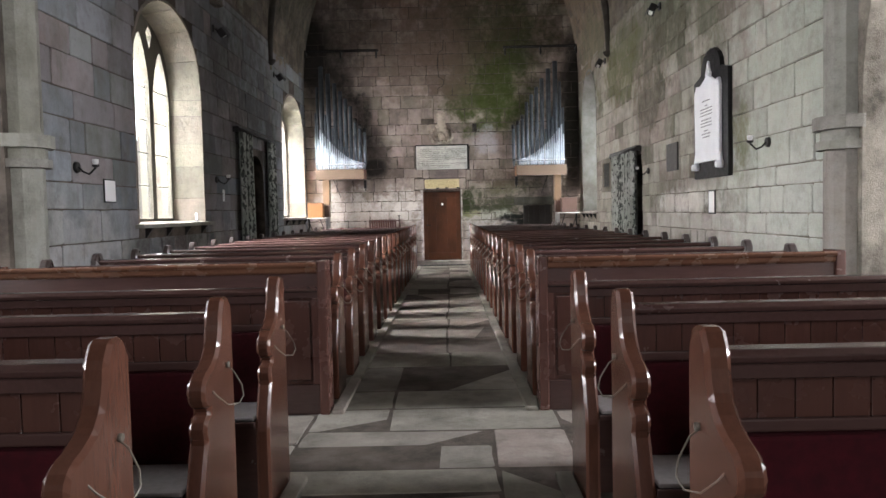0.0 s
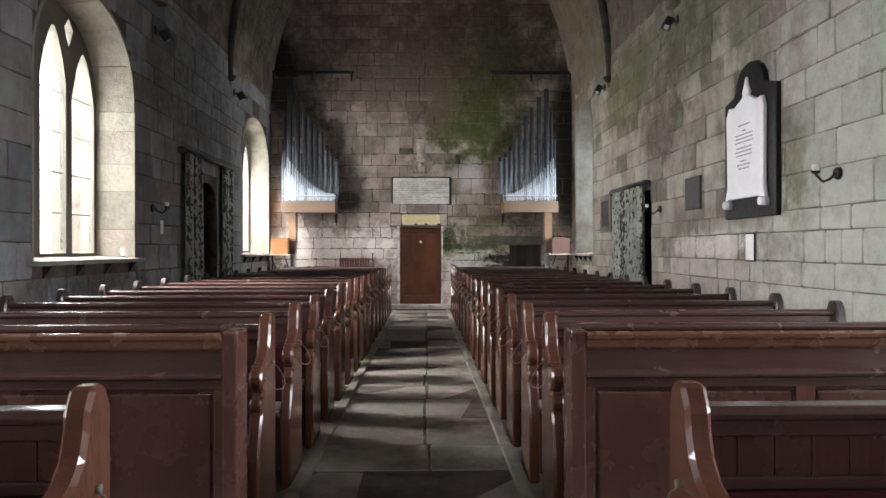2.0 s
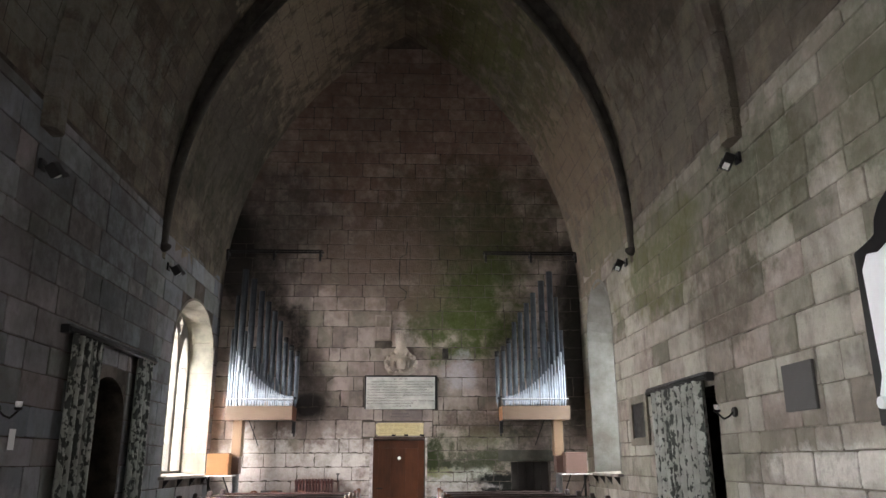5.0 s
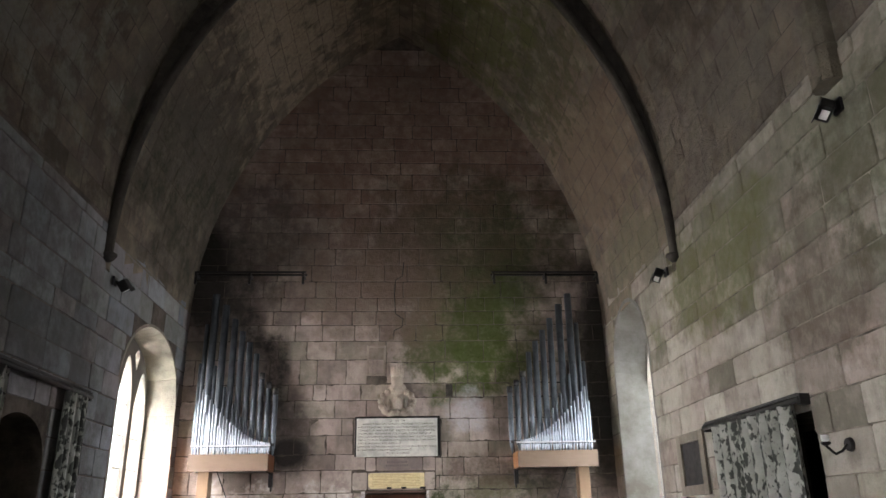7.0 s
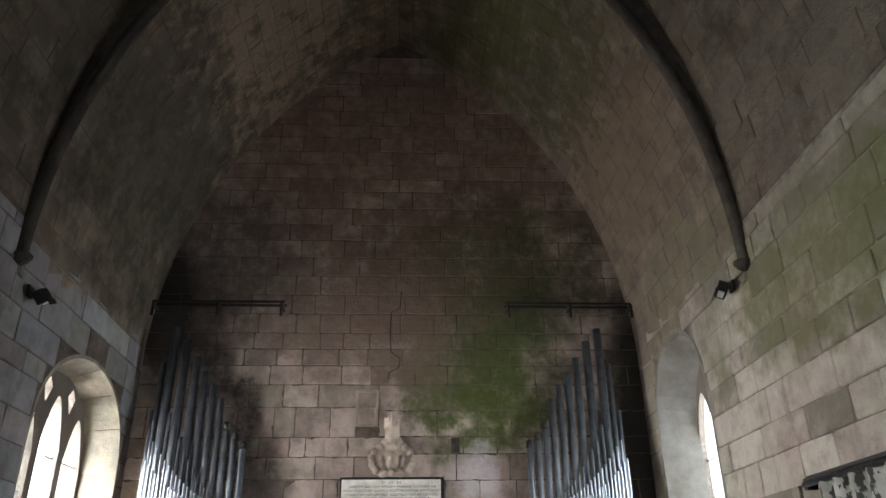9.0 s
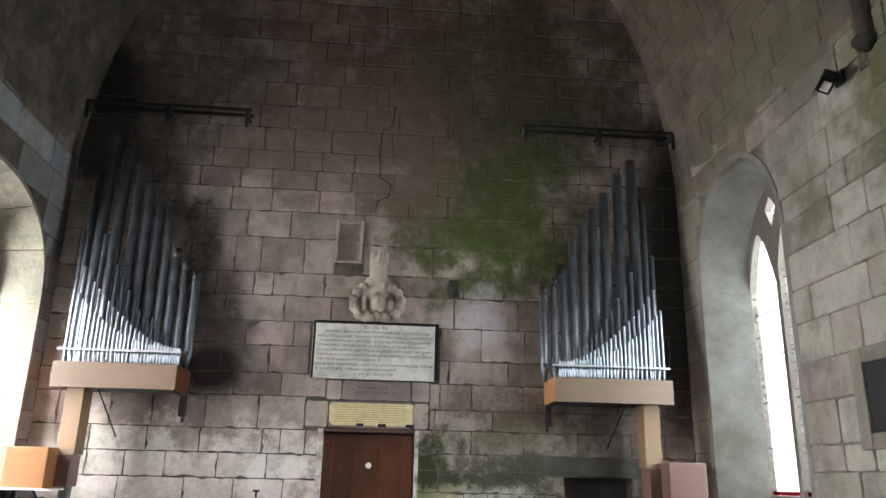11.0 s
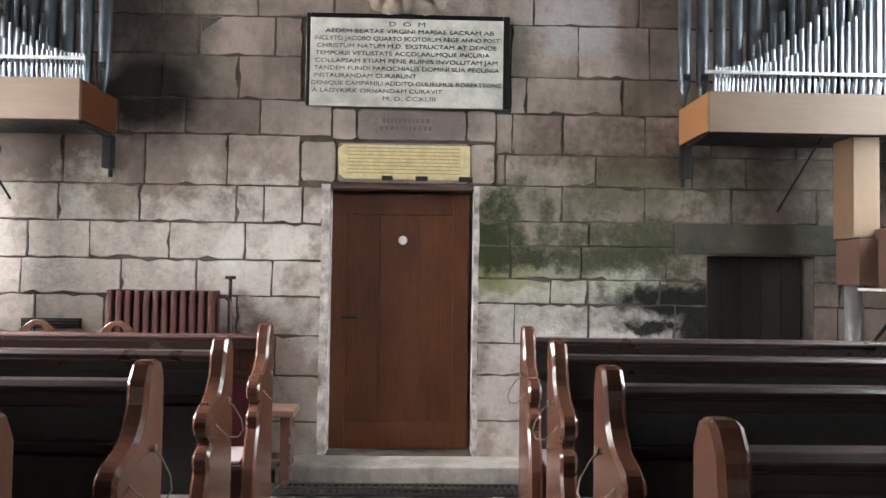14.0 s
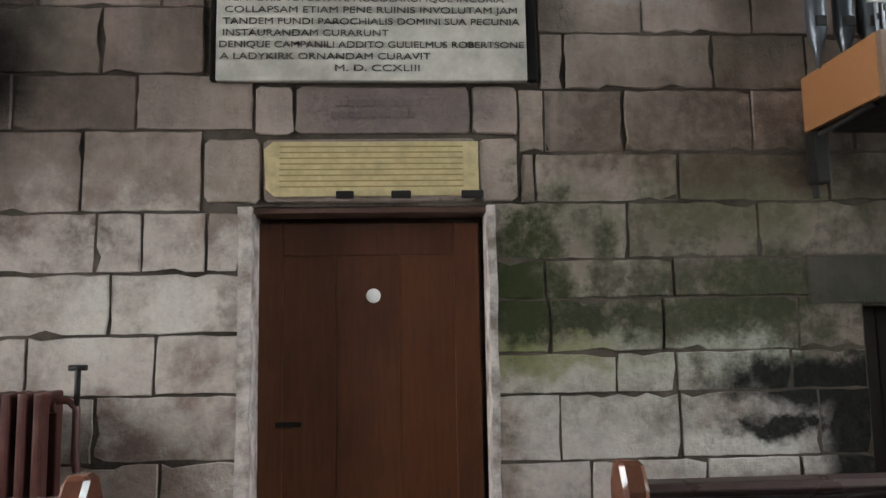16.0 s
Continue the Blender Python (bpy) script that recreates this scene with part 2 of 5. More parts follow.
RIGHT_STAINS = [
    # upper courses darker along the whole wall
    ((3.6, 12.5, 5.1), (1.0, 8.0, 1.3), c(0.12, 0.115, 0.08), 0.6, 0.5, 1.2),
    ((3.6, 15.8, 4.3), (1.0, 2.2, 0.9), c(0.105, 0.115, 0.04), 0.75, 0.7, 1.5),
    ((3.6, 13.6, 3.6), (1.0, 0.9, 1.0), c(0.085, 0.07, 0.045), 0.7, 0.8, 1.8),
    ((3.6, 12.4, 4.4), (1.0, 1.2, 0.8), c(0.07, 0.075, 0.04), 0.75, 0.8, 1.8),
    ((3.6, 10.5, 4.3), (1.0, 0.7, 0.9), c(0.085, 0.09, 0.05), 0.7, 0.6, 1.8),
    ((3.6, 11.5, 1.58), (1.0, 1.4, 0.2), c(0.66, 0.64, 0.58), 0.85, 0.6, 3.0),
    ((3.6, 7.9, 2.3), (1.0, 2.0, 2.2), c(0.42, 0.46, 0.39), 0.7, 0.6, 1.6),
    ((3.6, 8.3, 1.4), (1.0, 2.2, 0.9), c(0.50, 0.52, 0.46), 0.75, 0.6, 1.6),
    ((3.6, 11.5, 1.0), (1.0, 3.0, 0.6), c(0.44, 0.41, 0.37), 0.6, 0.7, 2.0),
    ((3.6, 9.35, 2.3), (1.0, 0.3, 0.5), c(0.13, 0.135, 0.06), 0.7, 0.7, 3.0),
    ((3.6, 11.6, 1.95), (1.0, 1.6, 0.25), c(0.16, 0.135, 0.11), 0.6, 0.6, 2.0),
    ((3.6, 17.2, 2.6), (1.0, 0.7, 1.6), c(0.44, 0.42, 0.35), 0.5, 0.7, 2.0),
    ((3.6, 20.0, 3.5), (1.0, 0.9, 2.0), c(0.17, 0.17, 0.10), 0.6, 0.7, 2.0),
]
LEFT_STAINS_AND_SHADE = [
    # unlit wall round the curtained doorway: its shade is painted here
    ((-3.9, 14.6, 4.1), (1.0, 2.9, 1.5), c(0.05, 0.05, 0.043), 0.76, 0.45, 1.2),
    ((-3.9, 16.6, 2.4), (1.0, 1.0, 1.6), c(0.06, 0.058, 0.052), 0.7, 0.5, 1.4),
    ((-3.9, 8.0, 1.2), (1.0, 1.3, 0.5), LIME, 0.35, 0.7, 2.0),
    # dark band under the first window's sill
    ((-3.9, 10.6, 1.15), (1.0, 1.4, 0.22), c(0.06, 0.055, 0.05), 0.8, 0.9, 4.0),
    ((-3.9, 12.8, 1.2), (1.0, 0.6, 0.3), LIME, 0.35, 0.8, 3.0),
]
VAULT_STAINS_AND_LIGHT = [
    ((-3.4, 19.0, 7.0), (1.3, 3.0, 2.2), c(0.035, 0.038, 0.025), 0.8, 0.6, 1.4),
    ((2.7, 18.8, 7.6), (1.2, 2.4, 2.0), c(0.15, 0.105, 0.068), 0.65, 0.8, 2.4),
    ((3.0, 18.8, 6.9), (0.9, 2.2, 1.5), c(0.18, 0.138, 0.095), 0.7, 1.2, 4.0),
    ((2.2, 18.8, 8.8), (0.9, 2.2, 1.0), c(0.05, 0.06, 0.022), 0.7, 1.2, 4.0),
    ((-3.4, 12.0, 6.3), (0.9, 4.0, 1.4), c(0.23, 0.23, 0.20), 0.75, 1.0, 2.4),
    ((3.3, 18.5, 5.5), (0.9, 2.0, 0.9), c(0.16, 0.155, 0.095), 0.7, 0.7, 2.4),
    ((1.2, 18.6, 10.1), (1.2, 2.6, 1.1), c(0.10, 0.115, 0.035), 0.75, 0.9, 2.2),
    # pale plaster, made brighter still in place of missing light
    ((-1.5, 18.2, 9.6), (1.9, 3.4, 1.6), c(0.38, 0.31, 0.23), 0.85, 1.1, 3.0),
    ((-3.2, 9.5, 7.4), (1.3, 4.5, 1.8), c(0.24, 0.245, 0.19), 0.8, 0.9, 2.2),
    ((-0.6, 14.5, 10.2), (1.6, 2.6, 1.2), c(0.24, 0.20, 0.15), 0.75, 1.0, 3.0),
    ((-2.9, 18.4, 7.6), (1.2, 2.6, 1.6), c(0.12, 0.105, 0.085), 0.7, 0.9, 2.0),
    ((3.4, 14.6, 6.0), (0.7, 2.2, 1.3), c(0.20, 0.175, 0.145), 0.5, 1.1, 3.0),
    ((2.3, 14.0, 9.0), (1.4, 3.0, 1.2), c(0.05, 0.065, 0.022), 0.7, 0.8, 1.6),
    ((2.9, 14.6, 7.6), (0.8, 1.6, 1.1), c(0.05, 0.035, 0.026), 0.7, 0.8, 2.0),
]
STONE_WEST = stone("west_wall_stone", WARM, COOL, WEST_STAINS_AND_SHADE, 0.5, c(0.47, 0.385, 0.33), patch=0.4, grime=c(0.105, 0.078, 0.064))
STONE_RIGHT = stone("right_wall_stone", c(0.13, 0.118, 0.09), c(0.455, 0.435, 0.365), RIGHT_STAINS)
# darker and bluer stone: the dim sky light here is put into it
STONE_LEFT = stone("left_wall_stone", c(0.105, 0.118, 0.13), c(0.275, 0.30, 0.325), LEFT_STAINS_AND_SHADE, 0.5, c(0.27, 0.275, 0.28))
STONE_VAULT = stone("vault_stone", c(0.035, 0.029, 0.02), c(0.17, 0.142, 0.102), VAULT_STAINS_AND_LIGHT, 1.4, c(0.27, 0.225, 0.165), 0.06, 0.7, 0.45, tint=0.4)
STONE_BAY = stone("end_bay_vault_stone", c(0.055, 0.045, 0.032), c(0.24, 0.195, 0.14), VAULT_STAINS_AND_LIGHT, 1.4, c(0.33, 0.27, 0.20), 0.06, 0.7, 0.4, tint=0.4)
STONE_DRESSED = stone("dressed_stone", c(0.19, 0.175, 0.14), c(0.265, 0.245, 0.195), (), 0.5, c(0.29, 0.265, 0.215))
STONE_FLAG = stone("flagstone", c(0.14, 0.132, 0.108), c(0.31, 0.292, 0.25), (), 0.5, c(0.37, 0.35, 0.30))
# near-black stone; in the hollow and the wall hole it stands for shade
DARK_STONE = stone("near_black_stone", c(0.012, 0.011, 0.01), c(0.03, 0.027, 0.022), (), 0.5, c(0.05, 0.045, 0.037), tint=0.05)
STONE_PALE = stone("pale_grey_stone", c(0.22, 0.22, 0.19), c(0.32, 0.32, 0.28), (), 0.5, c(0.36, 0.36, 0.33))
# tracery stands against the sky: its backlit dark is in the colour
TRACERY = stone("silhouette_tracery_stone", c(0.07, 0.065, 0.055), c(0.12, 0.11, 0.09), (), 0.5, c(0.14, 0.13, 0.11))
STONE_CARVED = stone("carved_stone", c(0.29, 0.24, 0.195), c(0.37, 0.31, 0.255), (), 1.2, c(0.44, 0.38, 0.32), tint=0.2)


def mortar(name, low, high):
    k = Tree(name, 0.95, 0, 0.2)
    p = k.pos()
    col = k.mix(k.span(k.noise(p, 2.2, 8, 0.7), 0.35, 0.65), low, high)
    return k.finish(col, k.noise(p, 60.0), 0.8, 0.01)


MORTAR = mortar("dark_mortar", c(0.035, 0.029, 0.023), c(0.13, 0.11, 0.09))
MORTAR_PALE = mortar("pale_mortar", c(0.06, 0.053, 0.042), c(0.27, 0.245, 0.20))


def plaster(name, low, high, scale=7.0):
    k = Tree(name, 0.9, 0, 0.25)
    p = k.pos()
    col = k.mix(k.span(k.noise(p, scale, 7, 0.68), 0.38, 0.62), low, high)
    return k.finish(col, k.noise(p, 22.0), 0.45, 0.01)


WHITEWASH = plaster("flaking_whitewash", c(0.20, 0.17, 0.15), c(0.58, 0.54, 0.51))
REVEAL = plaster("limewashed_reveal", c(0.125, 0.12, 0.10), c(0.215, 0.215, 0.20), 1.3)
PLASTER = plaster("plain_plaster", c(0.50, 0.49, 0.47), c(0.62, 0.61, 0.59))


def wood(name, low, high, rough=0.35, along=(1.5, 14, 14), spec=0.5):
    k = Tree(name, rough, 0.0, spec)
    p = k.obj()
    each = k.n("ObjectInfo", 5)
    shift = k.n("VectorMath", 0, [("op", "ADD")], i0=p, i1=k.n("CombineXYZ", 0, X=k.mul(each, 7.0), Y=k.mul(each, 3.0), Z=each))
    grain = k.noise(shift, 4.0, 8, 0.7, along)
    broad = k.noise(shift, 1.3, 4, 0.6)
    col = k.mix(k.span(k.add(k.mul(grain, 0.55), k.mul(broad, 0.65)), 0.25, 0.95), low, high)
    col = k.mix(k.mul(each, 0.22), col, c(0.02, 0.01, 0.008))
    wear = k.noise(k.pos(), 5.0, 4, 0.6)
    return k.finish(col, grain, 0.06, 0.002, k.span(wear, 0.3, 0.7, rough - 0.02, rough + 0.05))


PEW = wood("varnished_pew_wood", c(0.042, 0.023, 0.021), c(0.105, 0.056, 0.049), 0.23, (1.5, 14, 14), 0.7)
PEW_UP = wood("varnished_pew_upright", c(0.050, 0.021, 0.017), c(0.125, 0.056, 0.042), 0.25, (14, 14, 1.5), 0.7)
PEW_END = wood("varnished_pew_end", c(0.055, 0.023, 0.016), c(0.16, 0.068, 0.043), 0.2, (14, 1.3, 14), 0.6)
PEW_DARK = wood("near_black_pew_wood", c(0.022, 0.016, 0.015), c(0.055, 0.037, 0.033), 0.28, (14, 1.3, 14), 0.5)
WORN = wood("worn_pew_edge", c(0.095, 0.042, 0.026), c(0.20, 0.10, 0.062), 0.25)
DOORWOOD = wood("door_wood", c(0.028, 0.0085, 0.004), c(0.165, 0.056, 0.02), 0.42, (14, 14, 1.2), 0.3)
OAK = wood("organ_oak", c(0.12, 0.078, 0.05), c(0.215, 0.15, 0.105), 0.5)
OAK_UP = wood("organ_trunk_oak", c(0.15, 0.09, 0.048), c(0.24, 0.155, 0.09), 0.5, (14, 14, 1.5))
ORANGE = wood("orange_ply", c(0.26, 0.115, 0.04), c(0.35, 0.165, 0.065), 0.45)
BROWNBOX = wood("brown_veneer", c(0.10, 0.055, 0.04), c(0.16, 0.09, 0.068), 0.45)


def plain(name, tone, rough=0.6, metal=0.0, vary=0.25, scale=12.0, spec=0.4):
    k = Tree(name, rough, metal, spec)
    p = k.pos()
    n = k.noise(p, scale, 6, 0.65)
    dark = (tone[0] * (1 - vary), tone[1] * (1 - vary), tone[2] * (1 - vary), 1)
    return k.finish(k.mix(k.span(n, 0.35, 0.65), dark, tone), n, 0.12, 0.003, k.span(n, 0.3, 0.7, max(0.05, rough - 0.08), min(1, rough + 0.1)))


PIPE = plain("grey_pipe_metal", c(0.135, 0.155, 0.175), 0.42, 0.75, 0.35, 7.0)
PIPE_BRIGHT = plain("bright_pipe_metal", c(0.43, 0.47, 0.52), 0.34, 0.9, 0.25, 9.0)
IRON = plain("black_iron", c(0.018, 0.017, 0.016), 0.5, 0.3)
BLACK = plain("black_paint", c(0.012, 0.012, 0.012), 0.45)
SLATE = plain("black_marble", c(0.009, 0.0085, 0.0085), 0.4, 0, 0.4, 12.0, 0.2)
MARBLE = plain("white_marble", c(0.80, 0.82, 0.83), 0.4, 0, 0.1, 4.0)
INSCRIBED = plain("grey_white_tablet_marble", c(0.60, 0.59, 0.53), 0.55, 0, 0.4, 5.0)
INK = plain("dark_lettering", c(0.09, 0.088, 0.08), 0.8, 0, 0.4, 20.0)
FAINT = plain("faint_lettering", c(0.135, 0.113, 0.104), 0.9)
GREYINK = plain("grey_lettering", c(0.30, 0.31, 0.32), 0.7)
BRASS = plain("worn_brass", c(0.70, 0.60, 0.34), 0.42, 0.5, 0.3, 18.0)
BRASSLINE = plain("dark_brass_engraving", c(0.40, 0.31, 0.13), 0.6, 0.5)
PAPER = plain("white_paper", c(0.80, 0.80, 0.79), 0.7, 0, 0.05)
RADIATOR = plain("red_brown_radiator_paint", c(0.085, 0.03, 0.025), 0.45, 0, 0.35)
RED = plain("dark_red_fabric", c(0.055, 0.007, 0.011), 0.95, 0, 0.4, 30.0, 0.2)
PADBLACK = plain("black_pad_cover", c(0.05, 0.053, 0.054), 0.5, 0, 0.3, 30.0, 0.35)
SEAT_SHEEN = plain("grey_seat_sheen", c(0.30, 0.28, 0.27), 0.9, 0, 0.2, 30.0)
STEEL = plain("pale_steel", c(0.55, 0.55, 0.55), 0.4, 0.8)
WIRE = plain("pale_wire", c(0.18, 0.16, 0.13), 0.5, 0.5)
GLASSWHITE = plain("frosted_glass", c(0.78, 0.78, 0.76), 0.35)
LEAD = plain("lead_came", c(0.10, 0.10, 0.10), 0.6, 0.4)
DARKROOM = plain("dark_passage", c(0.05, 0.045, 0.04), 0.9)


def pane(name, tint):
    k = Tree(name, 0.25)
    mixer = k.t.nodes.new("ShaderNodeMixShader")
    clear = k.t.nodes.new("ShaderNodeBsdfTransparent")
    shine = k.t.nodes.new("ShaderNodeBsdfGlossy")
    shine.inputs["Roughness"].default_value = 0.12
    clear.inputs[0].default_value = tint
    mixer.inputs[0].default_value = 0.06
    k.t.links.new(clear.outputs[0], mixer.inputs[1])
    k.t.links.new(shine.outputs[0], mixer.inputs[2])
    k.t.links.new(mixer.outputs[0], k.t.nodes["Material Output"].inputs[0])
    return k.m


GLASS = pane("leaded_glass", c(0.93, 0.96, 0.95))
GLASS_RED = pane("red_stained_glass", c(0.30, 0.03, 0.06))


def glow():
    k = Tree("overcast_sky_backdrop", 1.0)
    k.b.inputs["Base Color"].default_value = (0, 0, 0, 1)
    k.b.inputs["Emission Color"].default_value = (0.96, 0.98, 1.0, 1)
    k.b.inputs["Emission Strength"].default_value = 4.0
    return k.m


SKYCARD = glow()


def curtain_cloth():
    """Pale cloth with dark sprigs strewn in upright bands."""
    k = Tree("patterned_curtain_cloth", 0.9)
    p = k.obj()
    base = k.mix(k.span(k.noise(p, 3.0, 4), 0.35, 0.65), c(0.20, 0.21, 0.185), c(0.36, 0.37, 0.33))
    band = k.n("Math", 0, [("op", "SINE")], i0=k.mul(k.n("SeparateXYZ", 0, i0=p), 58.0))
    sprig = k.noise(p, 17.0, 3, 0.55, (1.5, 0.7, 1.0))
    fac = k.span(k.add(sprig, k.mul(band, 0.09)), 0.50, 0.57, 0.0, 0.93)
    col = k.mix(fac, base, c(0.022, 0.026, 0.022))
    return k.finish(col, k.noise(p, 220.0, 2), 0.2, 0.002)


CURTAIN = curtain_cloth()

# ---- mesh helpers ----


def mesh_of(name, bm, material):
    me = bpy.data.meshes.new(name)
    bmesh.ops.recalc_face_normals(bm, faces=bm.faces)
    bm.to_mesh(me)
    bm.free()
    me.materials.append(material)
    return me


def part(name, bm, material, parent=None, label="", m=None):
    ob = new(name, mesh_of(name, bm, material) if isinstance(bm, bmesh.types.BMesh) else bm)
    if parent:
        ob.parent = parent
    if m:
        ob.matrix_basis = m
    return tagged(ob, label)


def thing(name, m, label, category, group="", kind=""):
    ob = new(name)
    ob.empty_display_size = 0.1
    ob.matrix_basis = m
    return tagged(ob, label, category, group, kind)


def box(bm, x0, x1, y0, y1, z0, z1, bevel=0.0):
    r = bmesh.ops.create_cube(bm, size=1.0)
    bmesh.ops.transform(bm, matrix=Matrix.Translation(((x0 + x1) / 2, (y0 + y1) / 2, (z0 + z1) / 2)) @ Matrix.Diagonal((x1 - x0, y1 - y0, z1 - z0, 1)), verts=r["verts"])
    if bevel:
        edges = list({e for v in r["verts"] for e in v.link_edges})
        bmesh.ops.bevel(bm, geom=edges, offset=bevel, segments=2, profile=0.6, affect="EDGES")
    return bm


def a_box(x0, x1, y0, y1, z0, z1, bevel=0.004):
    return box(bmesh.new(), x0, x1, y0, y1, z0, z1, bevel)


def rod(bm, a, b, r0, r1=None, seg=12):
    a, b = Vector(a), Vector(b)
    m = Matrix.Translation((a + b) / 2) @ (b - a).to_track_quat("Z", "Y").to_matrix().to_4x4()
    bmesh.ops.create_cone(bm, cap_ends=True, segments=seg, radius1=r0, radius2=r0 if r1 is None else r1, depth=(b - a).length, matrix=m)
    return bm


def a_rod(a, b, r0, r1=None, seg=12):
    bm = rod(bmesh.new(), a, b, r0, r1, seg)
    for f in bm.faces:
        f.smooth = len(f.verts) == 4
    return bm


def slab(points, depth, bevel=0.0):
    """A polygon in (a, b), extruded along the third axis: vertices (a, b, 0..depth)."""
    bm = bmesh.new()
    f = bm.faces.new([bm.verts.new((a, b, 0)) for a, b in points])
    r = bmesh.ops.extrude_face_region(bm, geom=[f])
    bmesh.ops.translate(bm, verts=[v for v in r["geom"] if isinstance(v, bmesh.types.BMVert)], vec=(0, 0, depth))
    if bevel:
        bmesh.ops.bevel(bm, geom=list(bm.edges), offset=bevel, segments=1, affect="EDGES")
    return bm


def lathe(profile, seg=20):
    bm = bmesh.new()
    rings = [[bm.verts.new((r * math.cos(2 * math.pi * i / seg), r * math.sin(2 * math.pi * i / seg), z)) for i in range(seg)] for r, z in profile]
    for a, b in zip(rings, rings[1:]):
        for i in range(seg):
            bm.faces.new((a[i], a[(i + 1) % seg], b[(i + 1) % seg], b[i])).smooth = True
    bm.faces.new(rings[0])
    bm.faces.new(rings[-1])
    return bm


def tube(points, radius, seg=6, closed=False):
    """A round wire through places."""
    cu = bpy.data.curves.new("wire", "CURVE")
    cu.dimensions, cu.bevel_depth, cu.bevel_resolution = "3D", radius, 1
    sp = cu.splines.new("POLY")
    sp.points.add(len(points) - 1)
    for q, p in zip(sp.points, points):
        q.co = (*p, 1)
    sp.use_cyclic_u = closed
    ob = new("wire", cu)
    me = bpy.data.meshes.new_from_object(ob.evaluated_get(bpy.context.evaluated_depsgraph_get()))
    bpy.data.objects.remove(ob)
    bm = bmesh.new()
    bm.from_mesh(me)
    bpy.data.meshes.remove(me)
    return bm


def letters(body, size, width=0.0):
    """A line of lettering as a thin mesh, centred, in its own x, y plane."""
    cu = bpy.data.curves.new("letters", "FONT")
    cu.body, cu.size, cu.extrude = body, size, 0.0015
    cu.align_x, cu.align_y = "CENTER", "CENTER"
    ob = new("letters", cu)
    me = bpy.data.meshes.new_from_object(ob.evaluated_get(bpy.context.evaluated_depsgraph_get()))
    bpy.data.objects.remove(ob)
    bm = bmesh.new()
    bm.from_mesh(me)
    bpy.data.meshes.remove(me)
    if width:
        w = max(v.co.x for v in bm.verts) - min(v.co.x for v in bm.verts)
        bmesh.ops.scale(bm, vec=(width / w, 1, 1), verts=bm.verts)
    return bm


def carve(name, bm, cutters, material):
    """A solid with the cutters taken out of it."""
    ob = new(name, mesh_of(name, bm, material))
    gone = []
    for cut in cutters:
        k = new("cutter", mesh_of("cutter", cut, material))
        mod = ob.modifiers.new("cut", "BOOLEAN")
        mod.object, mod.operation, mod.solver = k, "DIFFERENCE", "EXACT"
        gone.append(k)
    me = bpy.data.meshes.new_from_object(ob.evaluated_get(bpy.context.evaluated_depsgraph_get()))
    ob.modifiers.clear()
    ob.data = me
    for k in gone:
        bpy.data.objects.remove(k)
    return ob


FACE_WEST = Matrix(((1, 0, 0, 0), (0, 0, -1, 20.75), (0, 1, 0, 0), (0, 0, 0, 1)))  # a: x, b: z, out: -y
FACE_RIGHT = Matrix(((0, 0, -1, 3.64), (-1, 0, 0, 0), (0, 1, 0, 0), (0, 0, 0, 1)))  # a: -y, b: z, out: -x
FACE_LEFT = Matrix(((0, 0, 1, -3.92), (1, 0, 0, 0), (0, 1, 0, 0), (0, 0, 0, 1)))  # a: y, b: z, out: +x

# ---- structure ----
CX, HALF, FLOOR = -0.14, 3.78, 0.03
WALL_L, WALL_R, WEST, EAST = -3.92, 3.64, 20.75, -8.0
STEP_Y, BAY = 20.42, 16.9


def vault_x(z, spring, r=7.2):
    """Half the width of the pointed vault at the height z."""
    return HALF if z <= spring else math.sqrt(max(0.0, r * r - (z - spring) ** 2)) - (r - HALF)


def vault_line(spring, r=7.2, steps=26, inset=0.0):
    """The pointed arch from the left springing to the right one, as (x, z)."""
    top = math.acos((r - HALF) / r)
    right = []
    for i in range(steps + 1):
        a = top * i / steps
        right.append((CX + (r - inset) * math.cos(a) - (r - HALF), spring + (r - inset) * math.sin(a)))
    left = [(2 * CX - x, z) for x, z in right]
    return left + right[::-1][1:]


def window_outline(y0, y1, sill, spring, top, steps=10):
    """A slightly pointed round-headed opening, as (y, z), from the sill round."""
    mid, half = (y0 + y1) / 2, (y1 - y0) / 2
    pts = [(y0, sill), (y1, sill)]
    for i in range(2 * steps + 1):
        a = math.pi * i / (2 * steps)
        pts.append((mid + half * math.cos(a), spring + (top - spring) * math.sin(a) ** 0.85))
    return pts


def loft(near, far, x0, x1, far2=None, x2=None):
    """A solid between outlines that stand at x0, x1 (and x2)."""
    bm = bmesh.new()
    rings = [[bm.verts.new((x, y, z)) for y, z in line] for x, line in ((x0, near), (x1, far), *(((x2, far2),) if far2 else ()))]
    for a, b in zip(rings, rings[1:]):
        for i in range(len(a)):
            j = (i + 1) % len(a)
            bm.faces.new((a[i], a[j], b[j], b[i]))
    bm.faces.new(rings[0])
    bm.faces.new(rings[-1])
    return bm


SILL = 1.42
WINDOWS = [("left", 9.42, 12.0, 9.62, 11.9), ("left", 17.75, 20.45, 18.25, 20.4), ("right", 18.3, 20.22, 18.0, 19.98)]


def glass_head(side):
    """Springing and top of the opening at the glass."""
    return (3.35, 4.46) if side == "left" else (3.65, 4.86)


def head(side):
    """Springing and top of the reveal at the wall face."""
    return (3.35, 4.52) if side == "left" else (3.75, 5.0)

DOOR_L = (14.72, 15.92, 2.72)   # the curtained doorway of the left wall
DOOR_R = (14.06, 16.0, 2.5)    # that of the right wall
ARCH = (2.0, 6.62)              # the transept arches


